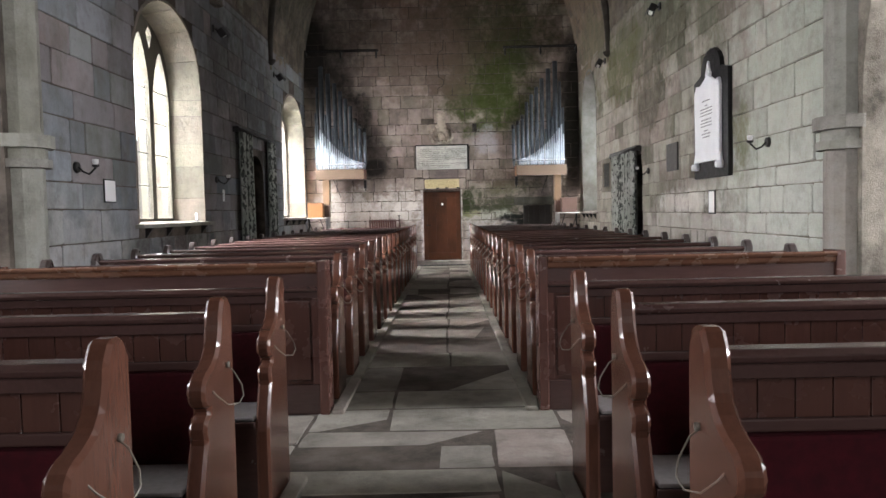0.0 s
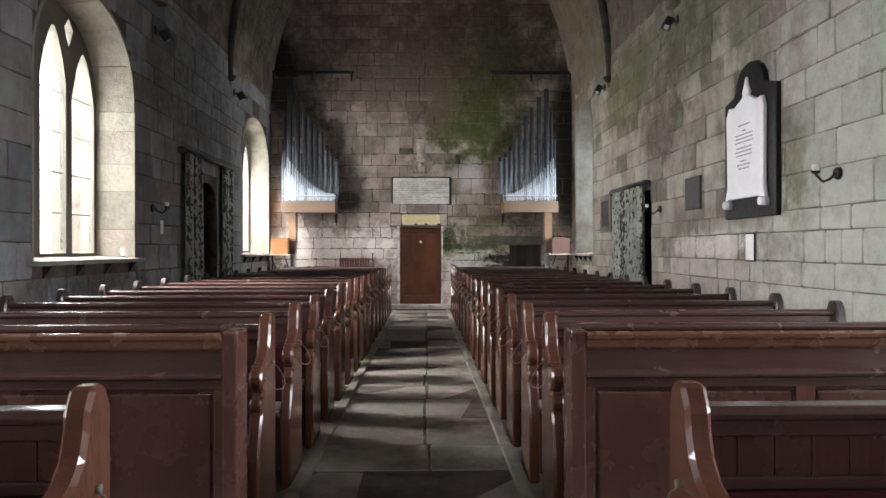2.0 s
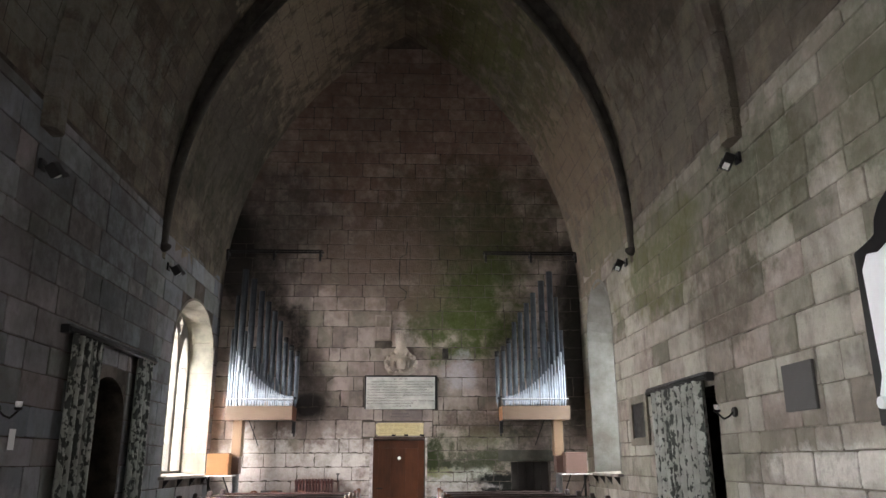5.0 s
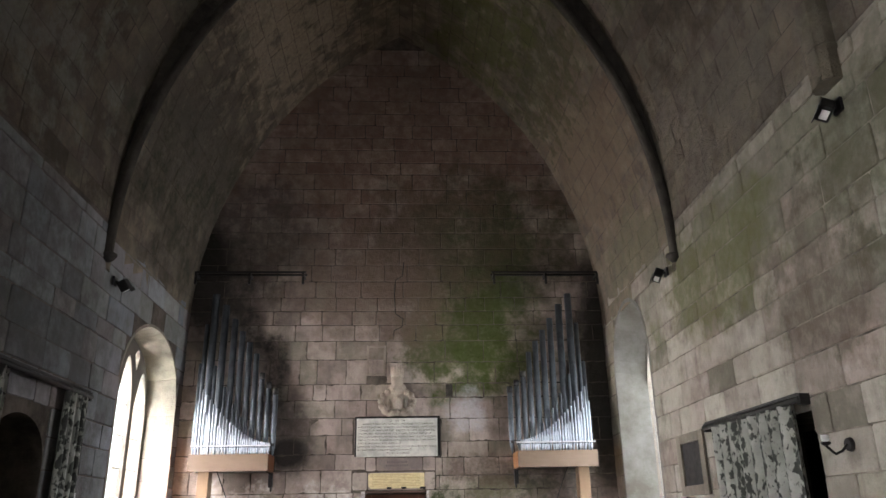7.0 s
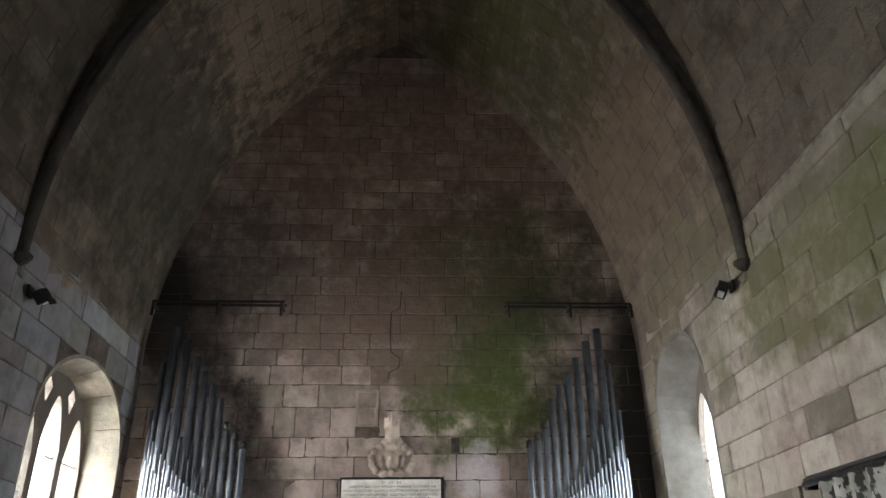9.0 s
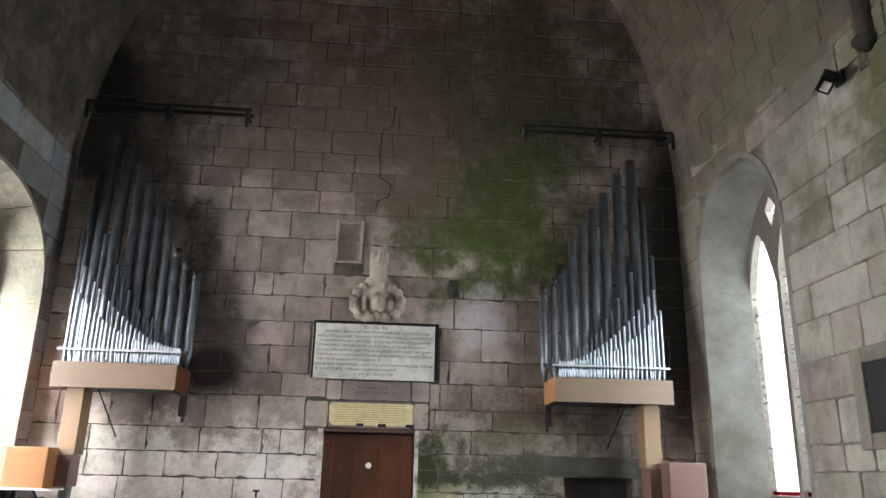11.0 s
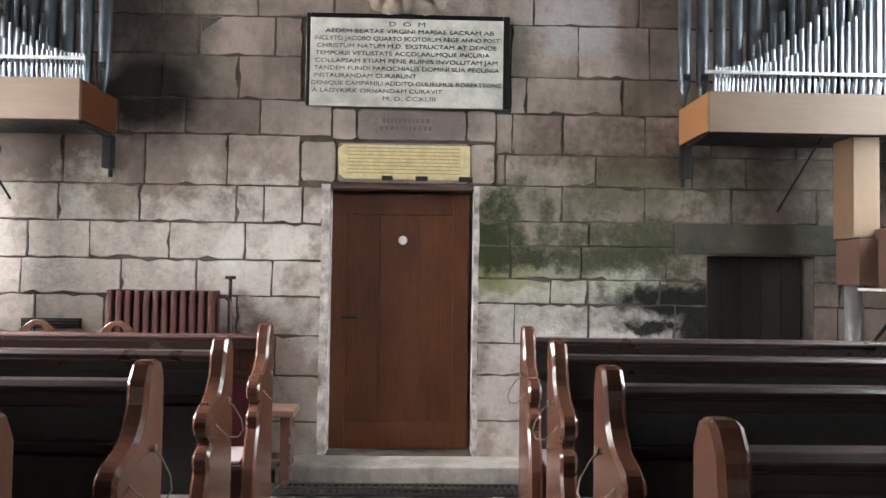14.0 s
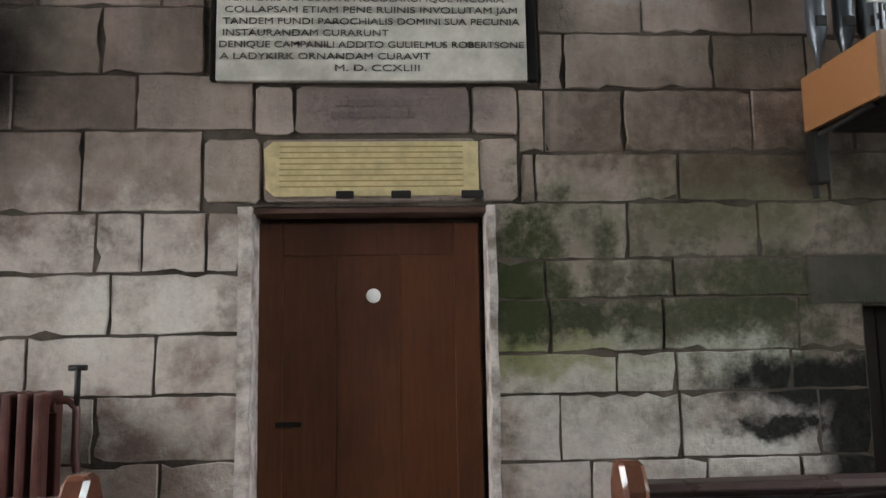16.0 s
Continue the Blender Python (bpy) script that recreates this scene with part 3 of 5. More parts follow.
def wall_cutters(side):
    s, face = (-1, WALL_L) if side == "left" else (1, WALL_R)
    cuts = []
    for w, y0, y1, g0, g1 in WINDOWS:
        if w == side:
            near = window_outline(y0, y1, SILL, *head(side))
            far = window_outline(g0, g1, SILL + 0.03, *glass_head(side))
            cuts.append(loft(near, far, face - s * 0.05, face + s * 0.48, far if side == "left" else window_outline(g0 - 0.5, g1 + 1.45, SILL - 0.1, glass_head(side)[0], glass_head(side)[1] + 0.36), face + s * 1.4))
    if side == "left":
        door = window_outline(DOOR_L[0], DOOR_L[1], 0.03, 2.2, DOOR_L[2])
    else:
        door = [(DOOR_R[0], 0.03), (DOOR_R[1], 0.03), (DOOR_R[1], DOOR_R[2]), (DOOR_R[0], DOOR_R[2])]
    cuts.append(loft(door, door, face - s * 0.05, face + s * 1.4))
    arch = window_outline(ARCH[0], ARCH[1], 0.03, 2.3, 4.7, 14)
    cuts.append(loft(arch, arch, face - s * 0.05, face + s * 1.4))
    return cuts


wall_left = carve("wall_left", a_box(WALL_L - 0.9, WALL_L, EAST, WEST + 0.9, -0.3, 5.6, 0), wall_cutters("left"), MORTAR)
wall_right = carve("wall_right", a_box(WALL_R, WALL_R + 0.9, EAST, WEST + 0.9, -0.3, 5.6, 0), wall_cutters("right"), MORTAR_PALE)
DOOR_W, HATCH = (-0.75, 0.36, 2.10), (2.07, 2.86, 1.62)
wall_west = carve("wall_west", a_box(WALL_L, WALL_R, WEST, WEST + 0.9, -0.3, 11.6, 0),
                  [a_box(DOOR_W[0], DOOR_W[1], WEST - 0.05, WEST + 0.28, 0.15, DOOR_W[2], 0),
                   a_box(HATCH[0], HATCH[1], WEST - 0.05, WEST + 0.22, 0.16, HATCH[2], 0),
                   a_box(-0.69, -0.38, WEST - 0.05, WEST + 0.07, 4.08, 4.58, 0)], MORTAR)
tagged(wall_left, "dim grey sandstone side wall with deep windows", "wall", kind="structure")
tagged(wall_right, "weathered grey-brown sandstone side wall", "wall", kind="structure")
tagged(wall_west, "stained sandstone end wall with mossy patches", "wall", kind="structure")


def vault(name, spring, y0, y1, material, label, proud=0.012):
    """A pointed barrel of coursed stone, in one mesh: a backing and blocks that stand proud of it."""
    rng = random.Random(name)
    bm = bmesh.new()
    lo = [bm.verts.new((x, y0, z)) for x, z in vault_line(spring)]
    hi = [bm.verts.new((x, y1, z)) for x, z in vault_line(spring)]
    for i in range(len(lo) - 1):
        bm.faces.new((lo[i], lo[i + 1], hi[i + 1], hi[i]))
    fat_lo = [bm.verts.new((x, y0, z)) for x, z in vault_line(spring, inset=-0.5)]
    fat_hi = [bm.verts.new((x, y1, z)) for x, z in vault_line(spring, inset=-0.5)]
    for i in range(len(lo) - 1):
        bm.faces.new((fat_lo[i], fat_lo[i + 1], fat_hi[i + 1], fat_hi[i]))
        bm.faces.new((lo[i], lo[i + 1], fat_lo[i + 1], fat_lo[i]))
        bm.faces.new((hi[i], hi[i + 1], fat_hi[i + 1], fat_hi[i]))
    for f in bm.faces:
        f.material_index = 1
    inner, full = vault_line(spring, inset=proud), vault_line(spring, inset=-0.01)
    for i in range(len(inner) - 1):
        y = y0 + rng.uniform(-0.5, 0)
        while y < y1:
            w = rng.uniform(0.4, 0.95)
            a, b = max(y, y0) + 0.006, min(y + w, y1) - 0.006
            y += w
            if b - a < 0.05:
                continue
            d = rng.uniform(0.0, 0.7)
            p = [Vector((full[i + j][0] + (inner[i + j][0] - full[i + j][0]) * (1 - d * 0.6), 0, full[i + j][1] + (inner[i + j][1] - full[i + j][1]) * (1 - d * 0.6))) for j in (0, 1)]
            q = [Vector((full[i + j][0], 0, full[i + j][1])) for j in (0, 1)]
            t = (p[1] - p[0]).normalized() * 0.006
            vs = [bm.verts.new(v) for v in (
                (p[0] + t) + Vector((0, a + 0.006, 0)), (p[1] - t) + Vector((0, a + 0.006, 0)), (p[1] - t) + Vector((0, b - 0.006, 0)), (p[0] + t) + Vector((0, b - 0.006, 0)),
                q[0] + t + Vector((0, a, 0)), q[1] - t + Vector((0, a, 0)), q[1] - t + Vector((0, b, 0)), q[0] + t + Vector((0, b, 0)))]
            bm.faces.new(vs[:4])
            for j in range(4):
                bm.faces.new((vs[j], vs[(j + 1) % 4], vs[4 + (j + 1) % 4], vs[4 + j]))
    me = bpy.data.meshes.new(name)
    bm.to_mesh(me)
    bm.free()
    me.materials.append(material)
    me.materials.append(MORTAR)
    return tagged(new(name, me), label, "ceiling", kind="structure")


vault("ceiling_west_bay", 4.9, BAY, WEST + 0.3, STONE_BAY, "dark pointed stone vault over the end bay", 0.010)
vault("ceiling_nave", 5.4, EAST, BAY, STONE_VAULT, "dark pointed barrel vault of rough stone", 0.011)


def rib(y0, y1, spring, inset, foot):
    """A transverse arch under the nave vault, of separate arch stones in one mesh."""
    outer, inner = vault_line(spring, inset=-0.05, steps=16), vault_line(spring, inset=inset, steps=16)
    outer = [(outer[0][0], foot)] + outer + [(outer[-1][0], foot)]
    inner = [(inner[0][0], foot)] + inner + [(inner[-1][0], foot)]
    rng = random.Random(int(y0 * 10))
    bm = bmesh.new()
    for i in range(len(outer) - 1):
        j = rng.uniform(-0.008, 0.008)
        a, b, d, e = (Vector((p[0], 0, p[1])) for p in (outer[i], outer[i + 1], inner[i + 1], inner[i]))
        g = (b - a).normalized() * 0.004
        ring = [a + g, b - g, d - g, e + g]
        mid = [d - g, e + g]
        ch = 0.06
        n = ((a - e).normalized())
        lines = [(y0 + j, ring[0]), (y0 + j, ring[3] + n * ch), (y0 + ch, ring[3]), (y1 - ch, ring[3]), (y1 - j, ring[3] + n * ch), (y1 - j, ring[0])]
        lines2 = [(y0 + j, ring[1]), (y0 + j, ring[2] + n * ch), (y0 + ch, ring[2]), (y1 - ch, ring[2]), (y1 - j, ring[2] + n * ch), (y1 - j, ring[1])]
        A = [bm.verts.new((v.x, y, v.z)) for y, v in lines]
        B = [bm.verts.new((v.x, y, v.z)) for y, v in lines2]
        for k in range(6):
            bm.faces.new((A[k], A[(k + 1) % 6], B[(k + 1) % 6], B[k]))
        bm.faces.new(A)
        bm.faces.new(B)
    return bm


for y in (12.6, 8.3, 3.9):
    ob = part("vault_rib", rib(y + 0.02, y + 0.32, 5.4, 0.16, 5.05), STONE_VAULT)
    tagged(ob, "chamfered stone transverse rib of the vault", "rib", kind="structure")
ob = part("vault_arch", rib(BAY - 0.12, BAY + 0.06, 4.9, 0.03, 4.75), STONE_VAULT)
tagged(ob, "stone arch edge of the end bay", "arch", kind="structure")


def hollow(y0, y1):
    """The hollow moulding round the arch of the end bay, near-black for the shade in it."""
    a, b = vault_line(4.9, inset=-0.06, steps=30), vault_line(4.9, inset=-0.34, steps=30)
    bm = bmesh.new()
    rows = [[bm.verts.new((x, y, z)) for x, z in line] for line, y in ((a, y0), (b, y0 - 0.10), (b, y1), (a, y1))]
    for p, q in zip(rows, rows[1:] + rows[:1]):
        for i in range(len(a) - 1):
            bm.faces.new((p[i], p[i + 1], q[i + 1], q[i]))
    return bm


# the groove's shade is put into this ring's colour
ob = part("arch_hollow", hollow(BAY - 0.13, BAY - 0.004), DARK_STONE)
tagged(ob, "hollow moulding round the end bay arch, its shade coloured near-black", "arch", kind="structure")

# the dark roll along the arch, ending in small corbels above the spotlights
line = vault_line(4.9, inset=0.02, steps=30)
line = [(line[0][0], 4.93)] + line[1:-1] + [(line[-1][0], 4.93)]
roll = tube([(x, BAY - 0.14, z) for x, z in line], 0.075)
for f in roll.faces:
    f.smooth = True
tagged(part("arch_roll", roll, DARK_STONE), "dark stone roll moulding of the end bay arch", "arch", kind="structure")
for x in (WALL_L + 0.05, WALL_R - 0.05):
    bm = lathe([(0.03, 4.84), (0.075, 4.875), (0.085, 4.90), (0.1, 4.915), (0.1, 4.945), (0.085, 4.955)], 16)
    bmesh.ops.translate(bm, verts=bm.verts, vec=(x, BAY - 0.14, 0))
    tagged(part("corbel", bm, DARK_STONE), "small dark moulded stone corbel under the arch", "corbel", kind="structure")

# floor, step, far walls of transepts and chancel
bm = bmesh.new()
box(bm, -9.6, 9.4, EAST - 0.3, WEST + 0.9, -0.4, FLOOR)
tagged(part("floor", bm, MORTAR), "stone floor", "floor", kind="structure")
step = tagged(part("step", a_box(-1.0, 0.8, STEP_Y, WEST - 0.012, FLOOR, 0.15, 0.015), stone("worn_step_stone", c(0.27, 0.24, 0.215), c(0.42, 0.385, 0.35))), "worn pale stone step before the door", "step", kind="structure")
for s, face, name in ((-1, WALL_L, "transept_left"), (1, WALL_R, "transept_right")):
    out, far = face + s * 0.9, face + s * 5.0
    lo, hi = min(out, far), max(out, far)
    bm = bmesh.new()
    box(bm, lo, hi, 1.4, 1.7, 0, 6.0)
    box(bm, lo, hi, 6.9, 7.2, 0, 6.0)
    box(bm, lo, hi, 1.4, 7.2, 6.0, 6.3)
    x0, x1 = sorted((far, far + s * 0.3))
    box(bm, x0, x1, 1.4, 2.9, 0, 6.0)
    box(bm, x0, x1, 5.5, 7.2, 0, 6.0)
    box(bm, x0, x1, 2.9, 5.5, 0, 1.4)
    box(bm, x0, x1, 2.9, 5.5, 5.0, 6.0)
    tagged(part("wall_" + name, bm, PLASTER), "pale plastered transept walls", "wall", kind="structure")
# unseen chancel wall, added with an opening for its lamp
bm = bmesh.new()
box(bm, WALL_L - 0.5, -1.7, EAST - 0.3, EAST, -0.2, 11.6)
box(bm, 1.4, WALL_R + 0.5, EAST - 0.3, EAST, -0.2, 11.6)
box(bm, -1.7, 1.4, EAST - 0.3, EAST, -0.2, 1.9)
box(bm, -1.7, 1.4, EAST - 0.3, EAST, 6.5, 11.6)
tagged(part("wall_east", bm, PLASTER), "unseen pale plastered wall added behind the start", "wall", kind="structure")
# passages added behind the curtains; the doorways' dimness is put into their colour
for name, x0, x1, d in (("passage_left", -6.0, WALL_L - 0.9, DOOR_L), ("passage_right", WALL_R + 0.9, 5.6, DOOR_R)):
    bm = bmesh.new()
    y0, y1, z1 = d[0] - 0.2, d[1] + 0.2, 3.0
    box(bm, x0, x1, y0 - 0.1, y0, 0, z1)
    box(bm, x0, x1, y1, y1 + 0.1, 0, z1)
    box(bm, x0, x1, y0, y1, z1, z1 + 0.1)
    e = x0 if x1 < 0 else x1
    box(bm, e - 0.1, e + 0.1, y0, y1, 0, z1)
    tagged(part("wall_" + name, bm, DARKROOM), "added walls closing a doorway behind a curtain, coloured dark", "wall", kind="structure")


def window(side, y0, y1, g0, g1, index):
    """Three lancet lights under a stone head, with leaded panes, a slab sill on brackets and a dressed surround."""
    s, face = (-1, WALL_L) if side == "left" else (1, WALL_R)
    win = thing(f"window_{index}", Matrix(), "tall three-light stone window with leaded glass, blown bright", "window", kind="structure")
    glass = face + s * 0.48
    mid, w = (g0 + g1) / 2, (g1 - g0)
    mull, deep, margin, lift = (0.15, 0.14, 0.16, 0.0) if side == "left" else (0.075, 0.055, 0.04, 0.29)
    light = (w - margin - 2 * mull) / 3
    plate = loft(*(window_outline(g0 - 0.02, g1 + 0.02, SILL, glass_head(side)[0], glass_head(side)[1] + 0.01),) * 2, glass - s * 0.03, glass + s * deep)
    cuts = []
    for i, top in ((-1, 4.0 + lift), (0, 4.16 + lift), (1, 4.0 + lift)):
        cy = mid + i * (light + mull)
        line = [(cy - light / 2, SILL + 0.07), (cy + light / 2, SILL + 0.07)]
        for k in range(15):
            a = k / 14 * 2 - 1
            line.append((cy - a * light / 2, top - 0.62 * abs(a) ** 1.7))
        cuts.append(loft(line, line, glass - s * 0.3, glass + s * 0.4))
    for i in (-1, 1):
        cy, cz = mid + i * (light + mull) / 2, 4.17 + lift
        line = [(cy - 0.11, cz + 0.04), (cy, cz - 0.18), (cy + 0.11, cz + 0.04), (cy, cz + 0.17)]
        cuts.append(loft(line, line, glass - s * 0.3, glass + s * 0.4))
    tracery = carve("tracery", plate, cuts, TRACERY)
    tracery.parent = win
    for i in (-1, 0, 1):
        cy = mid + i * (light + mull)
        p = part("pane", loft(*([(cy - light / 2 - 0.01, SILL + 0.06), (cy + light / 2 + 0.01, SILL + 0.06), (cy + light / 2 + 0.01, 4.2 + lift), (cy - light / 2 - 0.01, 4.2 + lift)],) * 2, glass + s * 0.03, glass + s * 0.04), GLASS, win, "bright leaded glass")
        p.visible_shadow = False
        bm = bmesh.new()
        for zi in range(1, 5):
            z = SILL + 0.07 + zi * 0.48
            box(bm, glass + s * 0.02 - 0.006, glass + s * 0.02 + 0.006, cy - light / 2, cy + light / 2, z - 0.005, z + 0.005)
        part("saddle_bar", bm, LEAD, win)
        if side == "right":
            strip = part("coloured_strip", loft(*([(cy - light / 2, SILL + 0.072), (cy + light / 2, SILL + 0.072), (cy + light / 2, SILL + 0.115), (cy - light / 2, SILL + 0.115)],) * 2, glass + s * 0.012, glass + s * 0.02), GLASS_RED, win, "red stained glass strip")
            strip.visible_shadow = False
        bm = bmesh.new()
        for k in range(26):
            z = SILL + 0.12 + k * 0.09
            for e in (-1, 1):
                edge = cy + e * light / 2
                box(bm, glass + s * 0.018, glass + s * 0.026, *sorted((edge, edge - e * 0.03)), z, z + 0.012)
        for e in (-1, 1):
            edge = cy + e * (light / 2 - 0.032)
            box(bm, glass + s * 0.018, glass + s * 0.026, edge - 0.003, edge + 0.003, SILL + 0.07, 3.5)
        part("lead_border", bm, LEAD, win, "dark lead border")
    x0, x1 = sorted((face + s * 0.47, face - s * 0.12))
    part("window_sill", a_box(x0, x1, y0 - 0.12, y1 + 0.12, SILL - 0.05, SILL + 0.004, 0.01), STONE_PALE, win, "pale painted slab sill")
    for k in range(4):
        y = y0 + 0.2 + k * (y1 - y0 - 0.4) / 3
        part("sill_bracket", slab([(0, 0), (0.1, 0), (0, -0.14)], 0.04), IRON, win, "", Matrix(((-s, 0, 0, face), (0, 0, 1, y), (0, 1, 0, SILL - 0.05), (0, 0, 0, 1))))
    # dressed lining stones of the reveal
    near, far = window_outline(y0, y1, SILL, *head(side)), window_outline(g0, g1, SILL + 0.03, *glass_head(side))
    rng = random.Random(index)
    cut_z = [SILL, 1.8, 2.3, 2.66, 3.1, head(side)[0]]
    gz = [min(z, glass_head(side)[0]) for z in cut_z]
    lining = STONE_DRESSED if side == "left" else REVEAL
    def reveal_stone(faces, backs):
        """Outline points at the wall face and at the glass."""
        bm = bmesh.new()
        centre = Vector((0, (y0 + y1) / 2, 2.9))
        lift = 0.014 + (rng.uniform(0, 0.006) if side == "left" else 0.022)
        rows = []
        for k, ((ya, za), (yb, zb)) in enumerate(zip(faces, backs)):
            pa, pb = Vector((face - s * 0.014, ya, za)), Vector((face + s * 0.455, yb, zb))
            inw = centre - pa
            inw.x = 0
            if za <= head(side)[0] + 0.001:
                inw.z = 0
            inw = inw.normalized()
            g = Vector((0, 0, 0))
            if k in (0, len(faces) - 1):
                o = faces[1] if k == 0 else faces[-2]
                g = (Vector((0, o[0], o[1])) - Vector((0, ya, za))).normalized() * (0.003 if side == "left" else 0.0005)
            rows.append([bm.verts.new(v) for v in (pa + g + inw * lift, pb + g + inw * lift, pb + g - inw * 0.03, pa + g - inw * 0.03)])
        for p, q in zip(rows, rows[1:]):
            for k in range(4):
                bm.faces.new((p[k], p[(k + 1) % 4], q[(k + 1) % 4], q[k]))
        bm.faces.new(rows[0])
        bm.faces.new(rows[-1])
        return bm
    for e in (0, 1):
        yy, gg = (y0, y1)[e], (g0, g1)[e]
        for z0, z1, h0, h1 in zip(cut_z, cut_z[1:], gz, gz[1:]):
            part("reveal_stone", reveal_stone([(yy, z0), (yy, z1)], [(gg, h0), (gg, h1)]), lining, win, "pale dressed stone")
    for k in range(2, len(near) - 2, 3):
        part("reveal_stone", reveal_stone(near[k:k + 4], far[k:k + 4]), lining, win, "pale dressed stone")
    return win


for i, w in enumerate(WINDOWS):
    window(*w, i + 1)

candle = thing("candle", Matrix.Translation((WALL_L - 0.06, 11.78, SILL + 0.006)), "short white candle in a dark holder on the sill", "candle")
part("holder", lathe([(0.04, 0), (0.045, 0.008), (0.02, 0.016), (0.022, 0.03)], 14), IRON, candle)
part("wax", lathe([(0.017, 0.03), (0.018, 0.034), (0.017, 0.13), (0.004, 0.134)], 12), PAPER, candle, "white wax")

# ---- the end door ----
door = thing("door_1", Matrix.Translation((-0.195, WEST + 0.2, 0.152)), "closed dark red-brown panelled wooden door", "door", kind="structure")
part("panel", a_box(-0.50, 0.50, 0, 0.05, 0.0, 1.90, 0.003), DOORWOOD, door)
for x in (-0.46, 0.46):
    part("stile", a_box(x - 0.06, x + 0.06, -0.022, 0.001, 0.0, 1.90, 0.006), DOORWOOD, door)
for x0, x1 in ((-0.40, -0.16), (-0.15, 0.14), (0.15, 0.40)):
    part("board", a_box(x0 - 0.004, x1 + 0.004, -0.012, 0.001, 0.19, 1.75, 0.002), DOORWOOD, door)
for z0, z1 in ((0.0, 0.20), (1.745, 1.90)):
    part("rail", a_box(-0.40, 0.40, -0.02, 0.001, z0, z1, 0.006), DOORWOOD, door)
part("keyhole_plate", a_box(-0.43, -0.31, -0.030, -0.02, 0.96, 0.985, 0.004), IRON, door, "dark iron latch plate")
disc = lathe([(0.0305, 0), (0.034, 0.004), (0.034, 0.008), (0.028, 0.012), (0.001, 0.013)], 20)
part("disc", disc, PAPER, door, "white round disc", Matrix.Translation((0.02, -0.012, 1.555)) @ pose(0, 0, 0, 90))
frame_ob = thing("door_frame", Matrix(), "dark stone reveal with flaking white edges", "door frame", kind="structure")
def jamb(x0, x1):
    """A reveal edge of flaking whitewash with a broken outline."""
    rng = random.Random(int(x0 * 1000))
    bm = bmesh.new()
    rings = []
    for i in range(16):
        z = 0.15 + (DOOR_W[2] - 0.15) * i / 15
        l, r, f = x0 + rng.uniform(-0.006, 0.004), x1 + rng.uniform(-0.006, 0.007), rng.uniform(-0.005, 0.0)
        rings.append([bm.verts.new(v) for v in ((l, WEST - 0.014 + f, z), (r, WEST - 0.014 + f, z), (r if x0 > 0 else x1, WEST + 0.2, z), (x0 if x0 > 0 else x0 - 0.02, WEST + 0.2, z))])
    for p, q in zip(rings, rings[1:]):
        for k in range(4):
            bm.faces.new((p[k], p[(k + 1) % 4], q[(k + 1) % 4], q[k]))
    bm.faces.new(rings[0])
    bm.faces.new(rings[-1])
    return bm


part("jamb", jamb(DOOR_W[0] - 0.012, DOOR_W[0] + 0.045), WHITEWASH, frame_ob)
part("jamb", jamb(DOOR_W[1] - 0.012, DOOR_W[1] + 0.022), WHITEWASH, frame_ob)
# stone soffit; the reddish light reflected on it is painted brown
part("head", a_box(DOOR_W[0], DOOR_W[1], WEST + 0.025, WEST + 0.2, DOOR_W[2] - 0.025, DOOR_W[2] + 0.002, 0.004), BROWNBOX, frame_ob, "brown head of the reveal, reddish reflected light in its colour")
# the dark opening is closed with dark boards
hatch = thing("low_door", Matrix.Translation((2.435, WEST + 0.15, 0.152)), "low dark boarded door in a recess", "door")
for k in range(5):
    part("board", a_box(-0.365 + k * 0.154 + 0.002, -0.365 + (k + 1) * 0.154 - 0.002, 0, 0.04, 0, 1.475, 0.004), DARKROOM, hatch)
part("lintel", a_box(-0.62, 0.75, -0.168, -0.14, 1.48, 1.70, 0.006), stone("dark_lintel_stone", c(0.018, 0.018, 0.014), c(0.05, 0.05, 0.038), (), 0.5, c(0.07, 0.068, 0.052), tint=0.05), hatch, "dark stone lintel")

# ---- pews ----
END = [(0.075, 0.0), (0.075, 1.08), (0.04, 1.145), (-0.03, 1.145), (-0.07, 1.085), (-0.076, 1.03), (-0.098, 0.97), (-0.14, 0.925), (-0.20, 0.897), (-0.25, 0.884), (-0.288, 0.858), (-0.302, 0.82),
       (-0.29, 0.78), (-0.262, 0.756), (-0.235, 0.748), (-0.235, 0.732), (-0.268, 0.722), (-0.292, 0.70), (-0.294, 0.665), (-0.278, 0.635), (-0.302, 0.59), (-0.335, 0.5), (-0.36, 0.42), (-0.36, 0.0)]
SIDEWAYS = Matrix(((0, 0, 1, 0), (1, 0, 0, 0), (0, 1, 0, 0), (0, 0, 0, 1)))  # a: y, b: z, out: +x


